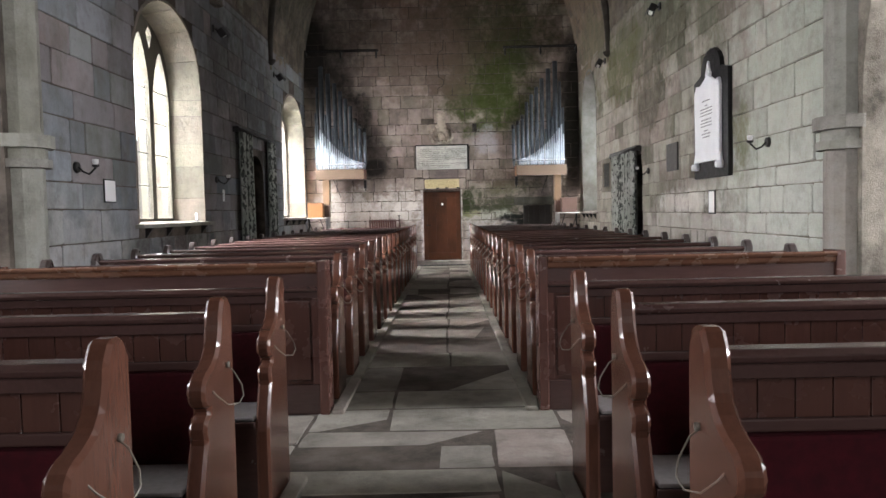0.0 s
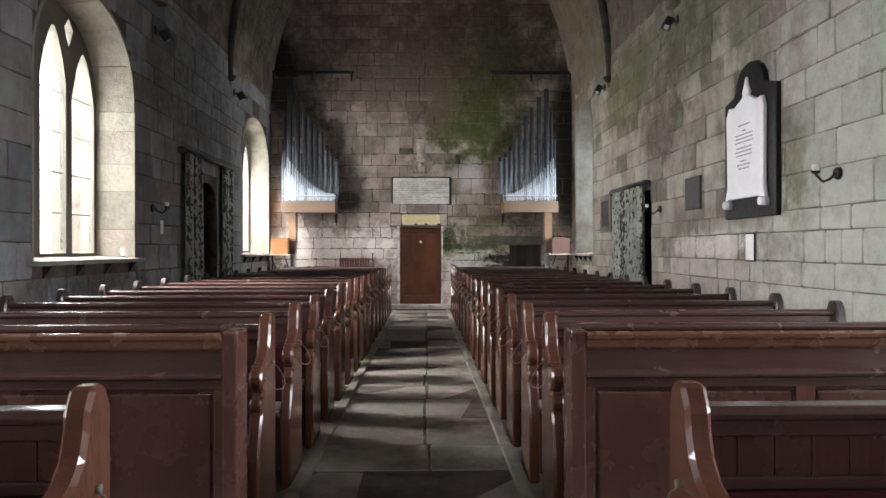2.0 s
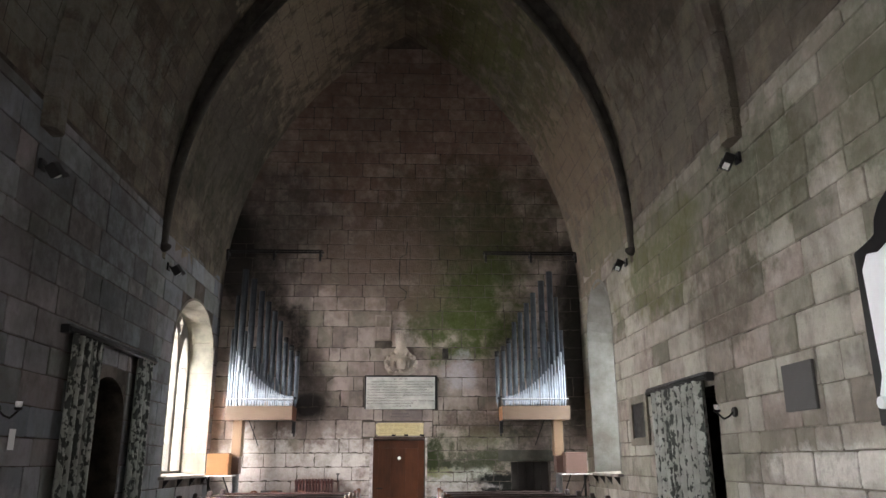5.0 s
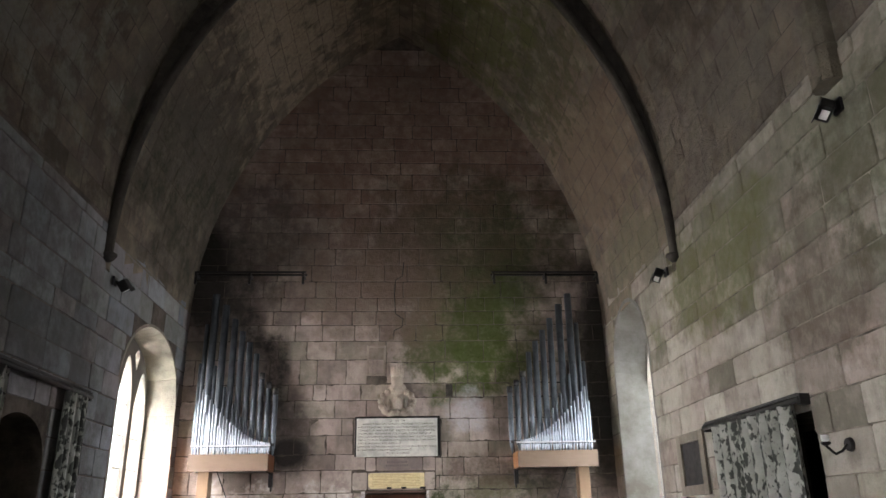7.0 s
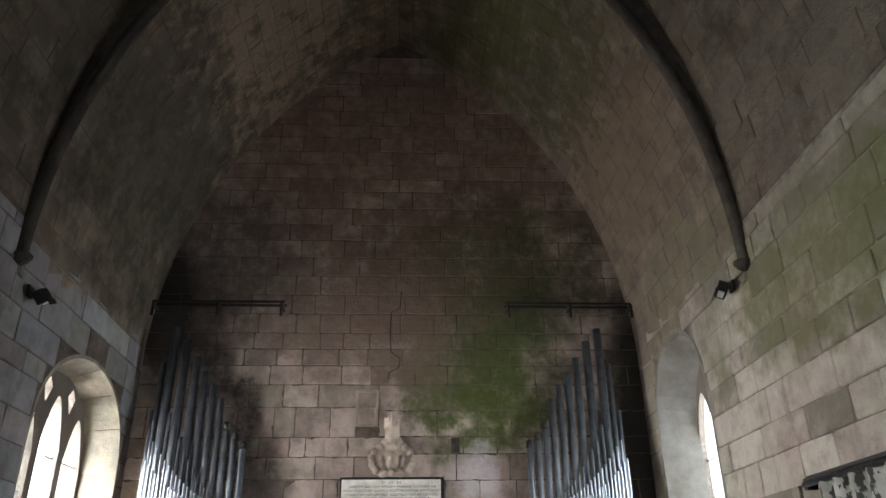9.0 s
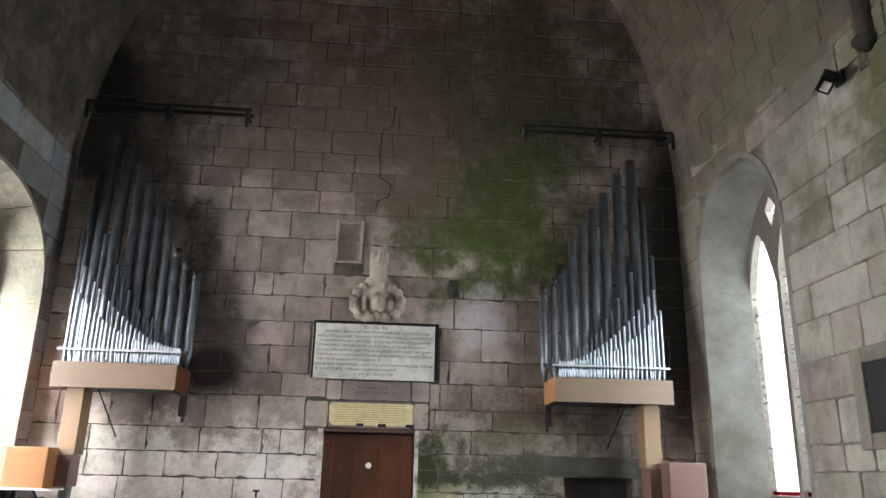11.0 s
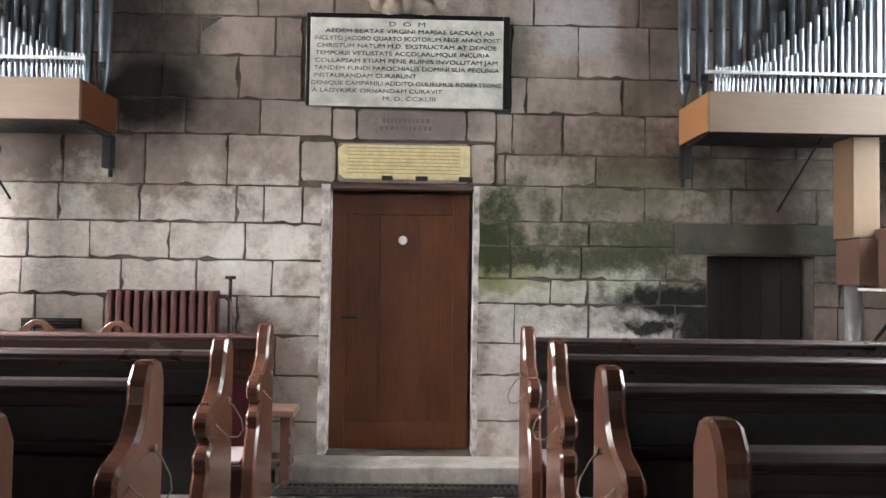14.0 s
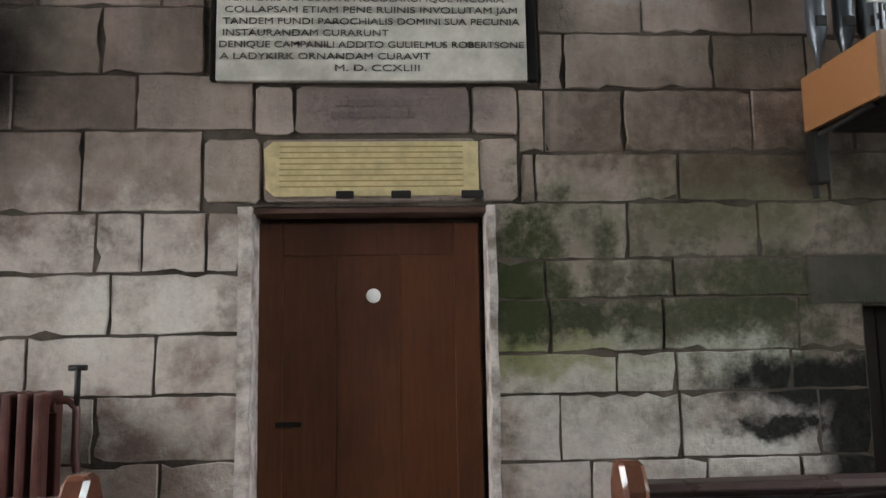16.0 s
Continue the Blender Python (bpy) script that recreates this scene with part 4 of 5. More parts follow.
def pew(length, m, black=False):
    """A pew that faces the chancel (-y): its aisle end at x = 0, its wall end at x = length."""
    t = thing("pew", m, "dark varnished pew with black padded back" if black else "dark red-brown varnished pew with red back pad", "pew", "pews along the aisle")
    part("end", mesh_of("end", slab(END, 0.07, 0.013), PEW_END), PEW_END, t, "", SIDEWAYS)
    # seen as a silhouette, so that shade is painted into its wood
    part("wall_end", mesh_of("wall_end", slab(END, 0.07, 0.013), PEW_DARK), PEW_DARK, t, "varnished end, its silhouette dark put into the colour", Matrix.Translation((length - 0.07, 0, 0)) @ SIDEWAYS)
    a, b = 0.07, length - 0.07
    rail, board_wood = (PEW_DARK, PEW_DARK) if black else (PEW, PEW_UP)
    part("top_rail", slab([(0.075, 1.0), (0.075, 1.065), (0.05, 1.082), (-0.02, 1.082), (-0.045, 1.066), (-0.04, 1.05), (-0.02, 1.04), (-0.02, 1.0)], b - a, 0.003), rail, t, "", Matrix.Translation((a, 0, 0)) @ SIDEWAYS)
    part("book_ledge", a_box(a, b, 0.076, 0.20, 0.86, 0.885, 0.005), PEW, t)
    n = round((b - a) / 0.105)
    w = (b - a) / n
    board = mesh_of("plank", a_box(0.0015, w - 0.0015, 0.0, 0.02, 0.42, 1.001, 0.003), board_wood)
    for k in range(n):
        part("plank", board, board_wood, t, "", Matrix.Translation((a + k * w, 0.02, 0)))
    part("back_rail", a_box(a, b, -0.006, 0.019, 0.85, 0.886, 0.006), rail, t)
    # the last rows have black pads where the others have red
    if black:
        part("back_pad", a_box(a + 0.01, b - 0.01, -0.03, 0.018, 0.47, 0.847, 0.012), PADBLACK, t, "black back pad")
        part("upper_pad", a_box(a + 0.01, b - 0.01, -0.004, 0.019, 0.889, 0.998, 0.006), PADBLACK, t, "black strip above the back rail")
    else:
        part("back_pad", a_box(a + 0.01, b - 0.01, -0.03, 0.018, 0.47, 0.847, 0.012), RED, t, "dark red fabric back pad")
    part("seat", a_box(a, b, -0.36, 0.02, 0.425, 0.455, 0.006), PEW, t)
    # grey layer added on the seat to show the light it reflects
    part("cushion", a_box(a + 0.01, b - 0.01, -0.35, -0.03, 0.456, 0.475, 0.008), SEAT_SHEEN, t, "thin grey layer standing for the shine on the seat")
    part("seat_front", a_box(a, b, -0.33, -0.305, 0.06, 0.424, 0.004), PEW, t)
    part("kneeler_rail", a_box(a, b, 0.20, 0.30, 0.14, 0.17, 0.006), PEW, t)
    loop = [(0.002, -0.02, 0.87), (-0.03, -0.03, 0.85), (-0.07, -0.06, 0.80), (-0.085, -0.09, 0.765), (-0.075, -0.12, 0.74), (-0.045, -0.16, 0.745), (-0.015, -0.19, 0.785), (0.002, -0.20, 0.81)]
    part("umbrella_loop", tube(loop, 0.003), WIRE, t, "pale bent wire loop")
    part("loop_screw", a_rod((-0.012, -0.02, 0.875), (0.002, -0.02, 0.875), 0.012), WIRE, t)
    return t


def aisle(y):
    return -0.905 + 0.0035 * (y - 4), 0.65 - 0.0075 * (y - 4)


MIRROR = Matrix.Diagonal((-1, 1, 1, 1))
ROWS_Y = [2.02, 3.0, 3.98] + [6.2 + 0.885 * k for k in range(16)]
models = {}
for y in ROWS_Y:
    for side, x in zip((-1, 1), aisle(y)):
        black = y > 15.0 and (side > 0 or y < 19.0)
        m = Matrix.Translation((x, y, FLOOR)) @ pose(0, 0, 0, 0, 0, random.uniform(-0.4, 0.4))
        if (side, black) in models:
            copy_thing(models[side, black], m)
            continue
        models[side, black] = model = pew(2.5 if side < 0 else 2.22, m, black)
        if side < 0:
            for o in model.children:
                o.matrix_basis = MIRROR @ o.matrix_basis


def pew_front(length, mirrored, m):
    """The panelled desk front before the first pew of a block."""
    t = thing("panelled_screen", m, "panelled dark wooden desk front with a moulded top", "screen", "panelled screens")
    k = MIRROR if mirrored else Matrix()
    def p(name, bm, mat, label="", mm=Matrix()):
        part(name, bm, mat, t, label, k @ mm)
    for x in (0.0, length - 0.07):
        p("post", a_box(x, x + 0.07, -0.05, 0.16, 0, 1.13, 0.012), PEW_UP)
    a, b = 0.07, length - 0.07
    p("top", slab([(0.30, 1.06), (0.30, 1.085), (-0.05, 1.125), (-0.075, 1.115), (-0.07, 1.095), (-0.05, 1.085), (-0.045, 1.055), (-0.03, 1.04), (0.0, 1.04)], b - a, 0.003), WORN, "worn moulded book rest", Matrix.Translation((a, 0, 0)) @ SIDEWAYS)
    p("frieze", a_box(a, b, -0.02, 0.02, 0.86, 1.045, 0.004), PEW)
    p("moulding", slab([(-0.02, 0.90), (-0.05, 0.915), (-0.055, 0.93), (-0.02, 0.945)], b - a, 0.002), PEW, "", Matrix.Translation((a, 0, 0)) @ SIDEWAYS)
    p("plinth", a_box(a, b, -0.03, 0.02, 0.0, 0.22, 0.008), PEW)
    p("board", a_box(a, b, 0.005, 0.02, 0.22, 0.862, 0.002), PEW_UP)
    n = 4
    w = (b - a) / n
    for i in range(n + 1):
        x = a + i * w
        p("stile", a_box(max(a, x - 0.045), min(b, x + 0.045), -0.018, 0.006, 0.22, 0.862, 0.006), PEW_UP)
    for i in range(n):
        x0, x1 = a + i * w + 0.06, a + (i + 1) * w - 0.06
        p("panel", a_box(x0, x1, -0.008, 0.006, 0.25, 0.84, 0.012), PEW_UP)
    p("shelf", a_box(a, b, 0.02, 0.24, 0.80, 0.82, 0.003), PEW)


l, r = aisle(5.45)
pew_front(2.5, True, Matrix.Translation((l, 5.45, FLOOR)))
pew_front(2.22, False, Matrix.Translation((r, 5.45, FLOOR)))

# low kerbs along the aisle that the pews stand against
for y0, y1 in ((0.6, 4.05), (5.4, 20.05)):
    for side in (0, 1):
        y = y0
        while y < y1 - 0.1:
            w = min(random.uniform(0.9, 1.5), y1 - y)
            x = aisle(y + w / 2)[side] + (0.055 if side == 0 else -0.055)
            tagged(part("kerb", a_box(x - 0.045, x + 0.045, y + 0.004, y + w - 0.004, FLOOR - 0.004, FLOOR + 0.035, 0.012), STONE_FLAG), "worn low stone kerb beside the pews", "kerb", "aisle kerbs", "structure")
            y += w

# ---- organ ----


def organ(centre_side, name_label):
    """A pipe chest on the end wall: built for the right side, mirrored for the left. x runs outwards from the middle."""
    sgn = centre_side
    mid = -0.17
    base = thing("organ_case", Matrix.Translation((mid, 0, 0)), name_label, "organ")
    k = Matrix.Diagonal((sgn, 1, 1, 1))

    def p(name, bm, mat, label="", parent=base):
        return part(name, bm, mat, parent, label, k)
    x0, x1 = (2.02, 3.36) if sgn > 0 else (2.08, 3.37)
    y0 = 20.15
    p("front_board", a_box(x0, x1, y0, y0 + 0.03, 2.42, 2.69, 0.004), OAK, "pale oak front board")
    # the left chest's inner board is in shadow, painted as darker wood
    p("side_board", a_box(x0, x0 + 0.025, y0 + 0.03, WEST - 0.012, 2.43, 2.69, 0.003), ORANGE if sgn > 0 else DOORWOOD, "plywood side board")
    p("side_board", a_box(x1 - 0.025, x1, y0 + 0.03, WEST - 0.012, 2.43, 2.69, 0.003), ORANGE)
    p("bottom_board", a_box(x0 + 0.026, x1 - 0.026, y0 + 0.03, WEST - 0.012, 2.43, 2.45, 0.003), BLACK)
    p("wind_chest", a_box(x0 + 0.026, x1 - 0.026, y0 + 0.03, WEST - 0.012, 2.6, 2.66, 0.003), OAK)
    p("rack_rail", a_box(x0 - 0.02, x1 - 0.01, y0 + 0.025, y0 + 0.04, 2.815, 2.838, 0.003), STEEL, "pale metal rail")
    p("wall_bracket", tube([(x0 + 0.03, WEST - 0.02, 2.12), (x0 + 0.03, WEST - 0.02, 2.40), (x0 + 0.03, y0 + 0.1, 2.42)], 0.016), IRON, "black iron bracket")
    p("bracket_block", a_box(x0 + 0.0, x0 + 0.07, WEST - 0.09, WEST - 0.012, 2.18, 2.42, 0.01), IRON)
    p("stay_rod", a_rod((x0 + 0.72, WEST - 0.04, 1.95), (x0 + 0.86, y0 + 0.2, 2.44), 0.008), IRON, "thin iron stay")

    def pipe(x, y, r, top, mat, cap=False, mouth=True):
        foot = 2.66
        mouth_z = foot + min(0.22, 0.12 + r * 1.2)
        bm = lathe([(r * 0.18, foot), (r * 0.5, foot + (mouth_z - foot) * 0.5), (r, mouth_z), (r, mouth_z + 0.01), (r, top - 0.001), (r * 0.97, top), (r * 0.82, top), (r * 0.9, top - 0.08)], 14 if r > 0.03 else 10)
        bmesh.ops.translate(bm, verts=bm.verts, vec=(x, y, 0))
        q = p("pipe", bm, mat)
        if cap:
            part("cap", lathe([(r + 0.006, top - 0.10), (r + 0.006, top + 0.01), (r - 0.01, top + 0.014)], 14), IRON, q, "dark stopper", Matrix.Translation((x, y, 0)))
        if mouth:
            part("mouth", a_box(x - r * 0.55, x + r * 0.55, y - r - 0.002, y - r * 0.6, mouth_z + 0.005, mouth_z + 0.03 + r * 0.5, 0.002), IRON, q)

    # the large dark pipes at the back, from the short stopped ones outwards
    off = 0.0 if sgn > 0 else 0.1
    for at, r, top in ((1.98, 0.044, 3.80), (2.107, 0.044, 3.91), (2.23, 0.045, 4.07), (2.35, 0.047, 4.42), (2.48, 0.05, 4.62), (2.62, 0.053, 4.82),
                       (2.766, 0.056, 5.04), (2.945, 0.063, 5.3), (3.13, 0.065, 5.5), (3.25, 0.04, 4.95), (3.33, 0.034, 4.25)):
        pipe(min(at + off, 3.4), WEST - 0.24, r, top, PIPE, cap=at < 2.25)
    # three ranks of thinner pipes, each wider and taller outwards
    for start, end, n, y, slim, foot_top, rise, power, mat in ((2.40, 3.17, 11, 0.35, 0.30, 3.08, 1.32, 1.25, PIPE), (2.11, 3.29, 25, 0.44, 0.30, 2.885, 0.98, 1.75, PIPE_BRIGHT), (2.08, 3.32, 33, 0.53, 0.29, 2.87, 0.70, 2.3, PIPE_BRIGHT)):
        widths = [0.6 + 0.9 * i / (n - 1) for i in range(n)]
        unit, at = (end - start) / sum(widths), start
        for w in widths:
            f = (at - start) / (end - start)
            pipe(at + w * unit / 2, WEST - y, w * unit * slim, foot_top + rise * f ** power, mat)
            at += w * unit
    return base


organ(1, "oak organ chest on the wall with grey and bright pipes")
organ(-1, "oak organ chest on the wall with grey and bright pipes")
for s in (1, -1):
    k = Matrix.Diagonal((s, 1, 1, 1))
    t = thing("wind_trunk", Matrix.Translation((-0.17, 0, 0)), "square oak wind trunk under the organ chest", "organ trunk")
    part("trunk", a_box(3.04, 3.22, 20.25, 20.5, 1.74, 2.425, 0.004), OAK_UP, t, "", k)
    part("elbow", a_box(3.06, 3.34, 20.22, 20.5, 1.42, 1.735, 0.006), BROWNBOX, t, "brown veneered elbow", k)
    part("foot_pipe", a_rod((3.13, 20.4, 0.035), (3.13, 20.4, 1.42), 0.06), STEEL, t, "pale grey pipe", k)
    t = thing("loudspeaker", Matrix.Translation((-0.17, 0, 0)), "small brown wooden box on a wall shelf", "loudspeaker")
    part("cabinet", a_box(3.19, 3.60, 19.98, 20.3, 1.405, 1.80, 0.008), ORANGE if s < 0 else BROWNBOX, t, "", k)
    part("back_cover", a_box(3.23, 3.56, 20.3, 20.36, 1.43, 1.78, 0.004), BLACK, t, "", k)
    t = thing("wall_shelf", Matrix.Translation((-0.17, 0, 0)), "thin shelf with two slanting iron struts", "shelf")
    part("board", a_box(3.12, 3.70, 19.95, 20.42, 1.385, 1.403, 0.003), PAPER, t, "", k)
    for x in (3.28, 3.6):
        part("strut", a_rod((x, 20.0, 1.385), (x - 0.08, 20.40, 0.95), 0.012), IRON, t, "", k)
    part("post", a_box(3.62, 3.66, 20.38, 20.42, 0.03, 1.384, 0.003), IRON, t, "", k)
for s, x0, x1 in ((-1, -3.86, -1.83), (1, 1.57, 3.6)):
    t = thing("ceiling_rail", Matrix.Translation((0, 0, 0)), "dark iron rail on brackets above the organ pipes", "rail")
    for y in (20.5, 20.66):
        part("bar", a_box(x0, x1, y, y + 0.03, 5.91, 5.945, 0.004), IRON, t)
    for x in (x0 + 0.05, (x0 + x1) / 2, x1 - 0.05):
        part("bracket", a_box(x - 0.02, x + 0.02, 20.49, WEST, 5.85, 5.908, 0.006), IRON, t)
        part("hook", a_box(x - 0.022, x + 0.022, 20.5, 20.54, 5.70, 5.85, 0.008), IRON, t)

# ---- tablet, plate, carving on the end wall ----
tab = thing("inscribed_tablet", FACE_WEST @ Matrix.Translation((-0.16, 2.99, 0.02)), "weathered white marble tablet with black Latin lettering", "tablet")
part("slab", a_box(-0.70, 0.70, -0.33, 0.315, 0.02, 0.05, 0.006), INSCRIBED, tab)
for x0, x1, y0, y1 in ((-0.728, -0.70, -0.325, 0.35), (0.70, 0.748, -0.325, 0.35), (-0.699, 0.699, 0.317, 0.35)):
    part("frame", a_box(x0, x1, y0, y1, 0.0, 0.045, 0.008), SLATE, tab, "dark frame")
LINES = [("D  O  M", 0.26, 0), ("AEDEM BEATAE VIRGINI MARIAE SACRAM AB", 1.22, 0.02), ("INCLYTO JACOBO QUARTO SCOTORUM REGE ANNO POST", 1.34, 0), ("CHRISTUM NATUM M.D. EXSTRUCTAM AT DEINDE", 1.30, 0),
         ("TEMPORIS VETUSTATE ACCOLARUMQUE INCURIA", 1.26, -0.03), ("COLLAPSAM ETIAM PENE RUINIS INVOLUTAM JAM", 1.32, 0), ("TANDEM FUNDI PAROCHIALIS DOMINI SUA PECUNIA", 1.34, 0),
         ("INSTAURANDAM CURARUNT", 0.74, -0.3), ("DENIQUE CAMPANILI ADDITO GULIELMUS ROBERTSONE", 1.37, 0), ("A LADYKIRK ORNANDAM CURAVIT", 0.94, -0.21), ("M. D. CCXLIII", 0.38, 0.02)]
for i, (body, w, dx) in enumerate(LINES):
    part("lettering", letters(body, 0.043, w), INK, tab, "black cut letters", Matrix.Translation((dx, 0.272 - i * 0.0545, 0.052)))["kind"] = "stuff"
plate = thing("brass_plate", FACE_WEST @ Matrix.Translation((-0.17, 2.265, 0.022)), "worn yellow brass plate with engraved lines", "plate")
part("plate", slab([(-0.47, -0.09), (-0.43, -0.125), (0.43, -0.125), (0.48, -0.125), (0.48, 0.125), (-0.44, 0.125), (-0.48, 0.09)], 0.012, 0.002), BRASS, plate)
for i in range(8):
    part("engraved_line", a_box(-0.41, 0.41, 0.098 - i * 0.026, 0.104 - i * 0.026, 0.0122, 0.0135, 0), BRASSLINE, plate)
for x, w in ((-0.12, 0.04), (0.13, 0.045), (0.45, 0.05)):
    part("clip", a_box(x - w, x + w, -0.135, -0.10, 0.0, 0.02, 0.006), IRON, plate, "dark corroded clip")
faint = thing("faint_inscription", FACE_WEST @ Matrix.Translation((-0.16, 2.535, 0.023)), "two faint worn lines of lettering on stone", "inscription")
for i, w in enumerate((0.34, 0.38)):
    x, k = -w / 2, 0
    while x < w / 2:
        ww = random.uniform(0.012, 0.028)
        part("bar", a_box(x, x + ww, 0.02 - i * 0.055, 0.05 - i * 0.055, 0.0, 0.003, 0), FAINT, faint)
        x += ww + 0.012


def carving():
    """A crowned boss over a rounded, ribbed mass, one plain piece of stone."""
    bm = bmesh.new()
    def ball(x, z, rx, rz, ry=0.1, y=0.0, turn=0):
        r = bmesh.ops.create_uvsphere(bm, u_segments=18, v_segments=12, radius=1.0)
        bmesh.ops.transform(bm, matrix=Matrix.Translation((x, y, z)) @ pose(0, 0, 0, 0, turn, 0) @ Matrix.Diagonal((rx, ry, rz, 1)), verts=r["verts"])
    ball(0, 3.60, 0.26, 0.22, 0.09)
    for s in (-1, 1):
        for i in range(7):
            a = radians(-70 + i * 26)
            ball(s * (0.05 + 0.235 * math.cos(a)), 3.58 + 0.2 * math.sin(a), 0.06, 0.065, 0.12)
        ball(s * 0.14, 3.55, 0.05, 0.10, 0.13)
        ball(s * 0.09, 3.40, 0.075, 0.06, 0.16)
        ball(s * 0.2, 3.42, 0.05, 0.045, 0.14)
    ball(0.01, 3.57, 0.10, 0.13, 0.19)
    ball(0, 3.41, 0.06, 0.06, 0.17)
    ball(0, 3.80, 0.17, 0.13, 0.11)
    rod(bm, (0, 0, 3.82), (0, 0, 4.13), 0.11, 0.10, 16)
    rod(bm, (0, 0, 4.04), (0, 0, 4.10), 0.118, 0.118, 16)
    for i in range(7):
        a = math.pi * (i + 0.5) / 7
        x, y = 0.095 * math.cos(a), -0.095 * math.sin(a)
        rod(bm, (x, y, 4.10), (x * 1.25, y * 1.2, 4.23), 0.024, 0.012, 6)
    bmesh.ops.transform(bm, matrix=Matrix.Translation((-0.16, WEST - 0.03, 0)), verts=bm.verts)
    ob = new("carving", mesh_of("carving", bm, STONE_CARVED))
    mod = ob.modifiers.new("join", "REMESH")
    mod.mode, mod.voxel_size, mod.use_smooth_shade = "VOXEL", 0.011, True
    me = bpy.data.meshes.new_from_object(ob.evaluated_get(bpy.context.evaluated_depsgraph_get()))
    bpy.data.objects.remove(ob)
    return me


tagged(part("carved_boss", carving(), STONE_CARVED), "weathered crowned stone carving above the tablet", "carving")
# a dark hole in the wall, made as a raised near-black block
tagged(part("socket_stone", a_box(0.70, 0.82, WEST - 0.026, WEST + 0.02, 3.68, 3.90, 0.008), DARK_STONE), "small near-black block standing in for a hole in the wall", "stone")
t = thing("niche_frame", FACE_WEST @ Matrix.Translation((-0.535, 4.33, 0.02)), "small rectangular stone niche frame", "niche")
for x0, x1, z0, z1 in ((-0.17, -0.13, -0.27, 0.27), (0.13, 0.17, -0.27, 0.27), (-0.129, 0.129, 0.235, 0.27), (-0.129, 0.129, -0.27, -0.24)):
    part("edge", a_box(x0, x1, z0, z1, 0, 0.03, 0.006), STONE_CARVED, t)
part("back", a_box(-0.15, 0.15, -0.245, 0.245, -0.085, -0.06, 0), STONE_WEST, t)

crack = tube([(-0.24, WEST - 0.012, 4.72), (-0.22, WEST - 0.013, 4.88), (-0.08, WEST - 0.013, 4.95), (-0.06, WEST - 0.013, 5.1), (-0.2, WEST - 0.013, 5.2), (-0.22, WEST - 0.013, 5.55), (-0.2, WEST - 0.013, 5.85), (-0.07, WEST - 0.013, 5.92), (-0.05, WEST - 0.013, 6.2)], 0.011)
tagged(part("crack", crack, DARK_STONE, wall_west), "dark open joint")

# radiator
rad = thing("radiator", Matrix.Translation((-1.865, 20.58, 0.15)), "red-brown cast iron column radiator", "radiator")
me = bmesh.new()
for y in (-0.06, 0.06):
    box(me, -0.019, 0.019, y - 0.034, y + 0.034, 0.12, 1.12, 0.012)
box(me, -0.019, 0.019, -0.095, 0.095, 1.10, 1.17, 0.012)
box(me, -0.019, 0.019, -0.095, 0.095, 0.08, 0.15, 0.012)
for z in (0.13, 1.11):
    rod(me, (-0.0325, 0, z), (0.0325, 0, z), 0.028, None, 10)
col_mesh = mesh_of("column", me, RADIATOR)
for i in range(12):
    part("column", col_mesh, RADIATOR, rad, "", Matrix.Translation((-0.298 + i * 0.0625, 0, 0)))
for x in (-0.298, 0.3895):
    part("foot", a_box(x - 0.025, x + 0.025, -0.09, 0.09, -0.12, 0.08, 0.008), RADIATOR, rad)
part("feed_pipe", tube([(0.41, 0, 1.13), (0.47, 0, 1.13), (0.50, 0, 1.10), (0.50, 0, 0.9), (0.52, 0, 0.8), (0.53, 0.0, 0.2), (0.53, 0, -0.118)], 0.016), RADIATOR, rad)
part("valve", a_rod((0.50, 0, 1.10), (0.50, 0, 1.26), 0.012), IRON, rad, "dark valve stem")
part("valve_wheel", a_rod((0.465, 0, 1.262), (0.535, 0, 1.262), 0.012), IRON, rad)

# ---- side wall things ----


def on_right(y, z, out=0.018):
    return FACE_RIGHT @ Matrix.Translation((-y, z, out))


def on_left(y, z, out=0.018):
    return FACE_LEFT @ Matrix.Translation((y, z, out))


mem = thing("memorial", on_right(10.24, 2.7, 0.012), "white marble scroll memorial on a black marble back", "memorial")
back = [(-0.65, -0.82), (0.66, -0.82), (0.66, 0.56), (0.42, 0.62)]
for i in range(9):
    a = math.pi * i / 8
    back.append((0.02 + 0.38 * math.cos(a), 0.62 + 0.30 * math.sin(a)))
back += [(-0.40, 0.60), (-0.65, 0.54)]
part("back_slab", slab(back, 0.06, 0.008), SLATE, mem)
scroll = [(-0.50, -0.66), (-0.44, -0.60), (0.38, -0.60), (0.44, -0.68), (0.50, -0.62), (0.46, -0.48), (0.47, 0.36), (0.42, 0.47), (0.30, 0.45), (0.03, 0.56), (-0.28, 0.45), (-0.42, 0.47), (-0.50, 0.36), (-0.47, -0.46), (-0.53, -0.60)]
part("scroll", slab(scroll, 0.05, 0.01), MARBLE, mem, "white marble scroll", Matrix.Translation((0, 0, 0.06)))
part("finial", slab([(-0.05, 0.50), (0.06, 0.50), (0.10, 0.58), (0.04, 0.66), (0.01, 0.76), (-0.03, 0.66), (-0.08, 0.58)], 0.04, 0.01), MARBLE, mem, "white carved finial", Matrix.Translation((0, 0, 0.061)))
for s in (-1, 1):
    part("curl", a_rod((s * 0.47, -0.66, 0.06), (s * 0.47, -0.66, 0.15), 0.05, 0.045, 14), MARBLE, mem)
z = 0.22
for w, gap in ((0.30, 1), (0.10, 0), (0.46, 0), (0.44, 0), (0.46, 1), (0.40, 0), (0.44, 0), (0.42, 1), (0.16, 0), (0.36, 0), (0.28, 0)):
    x = -w / 2
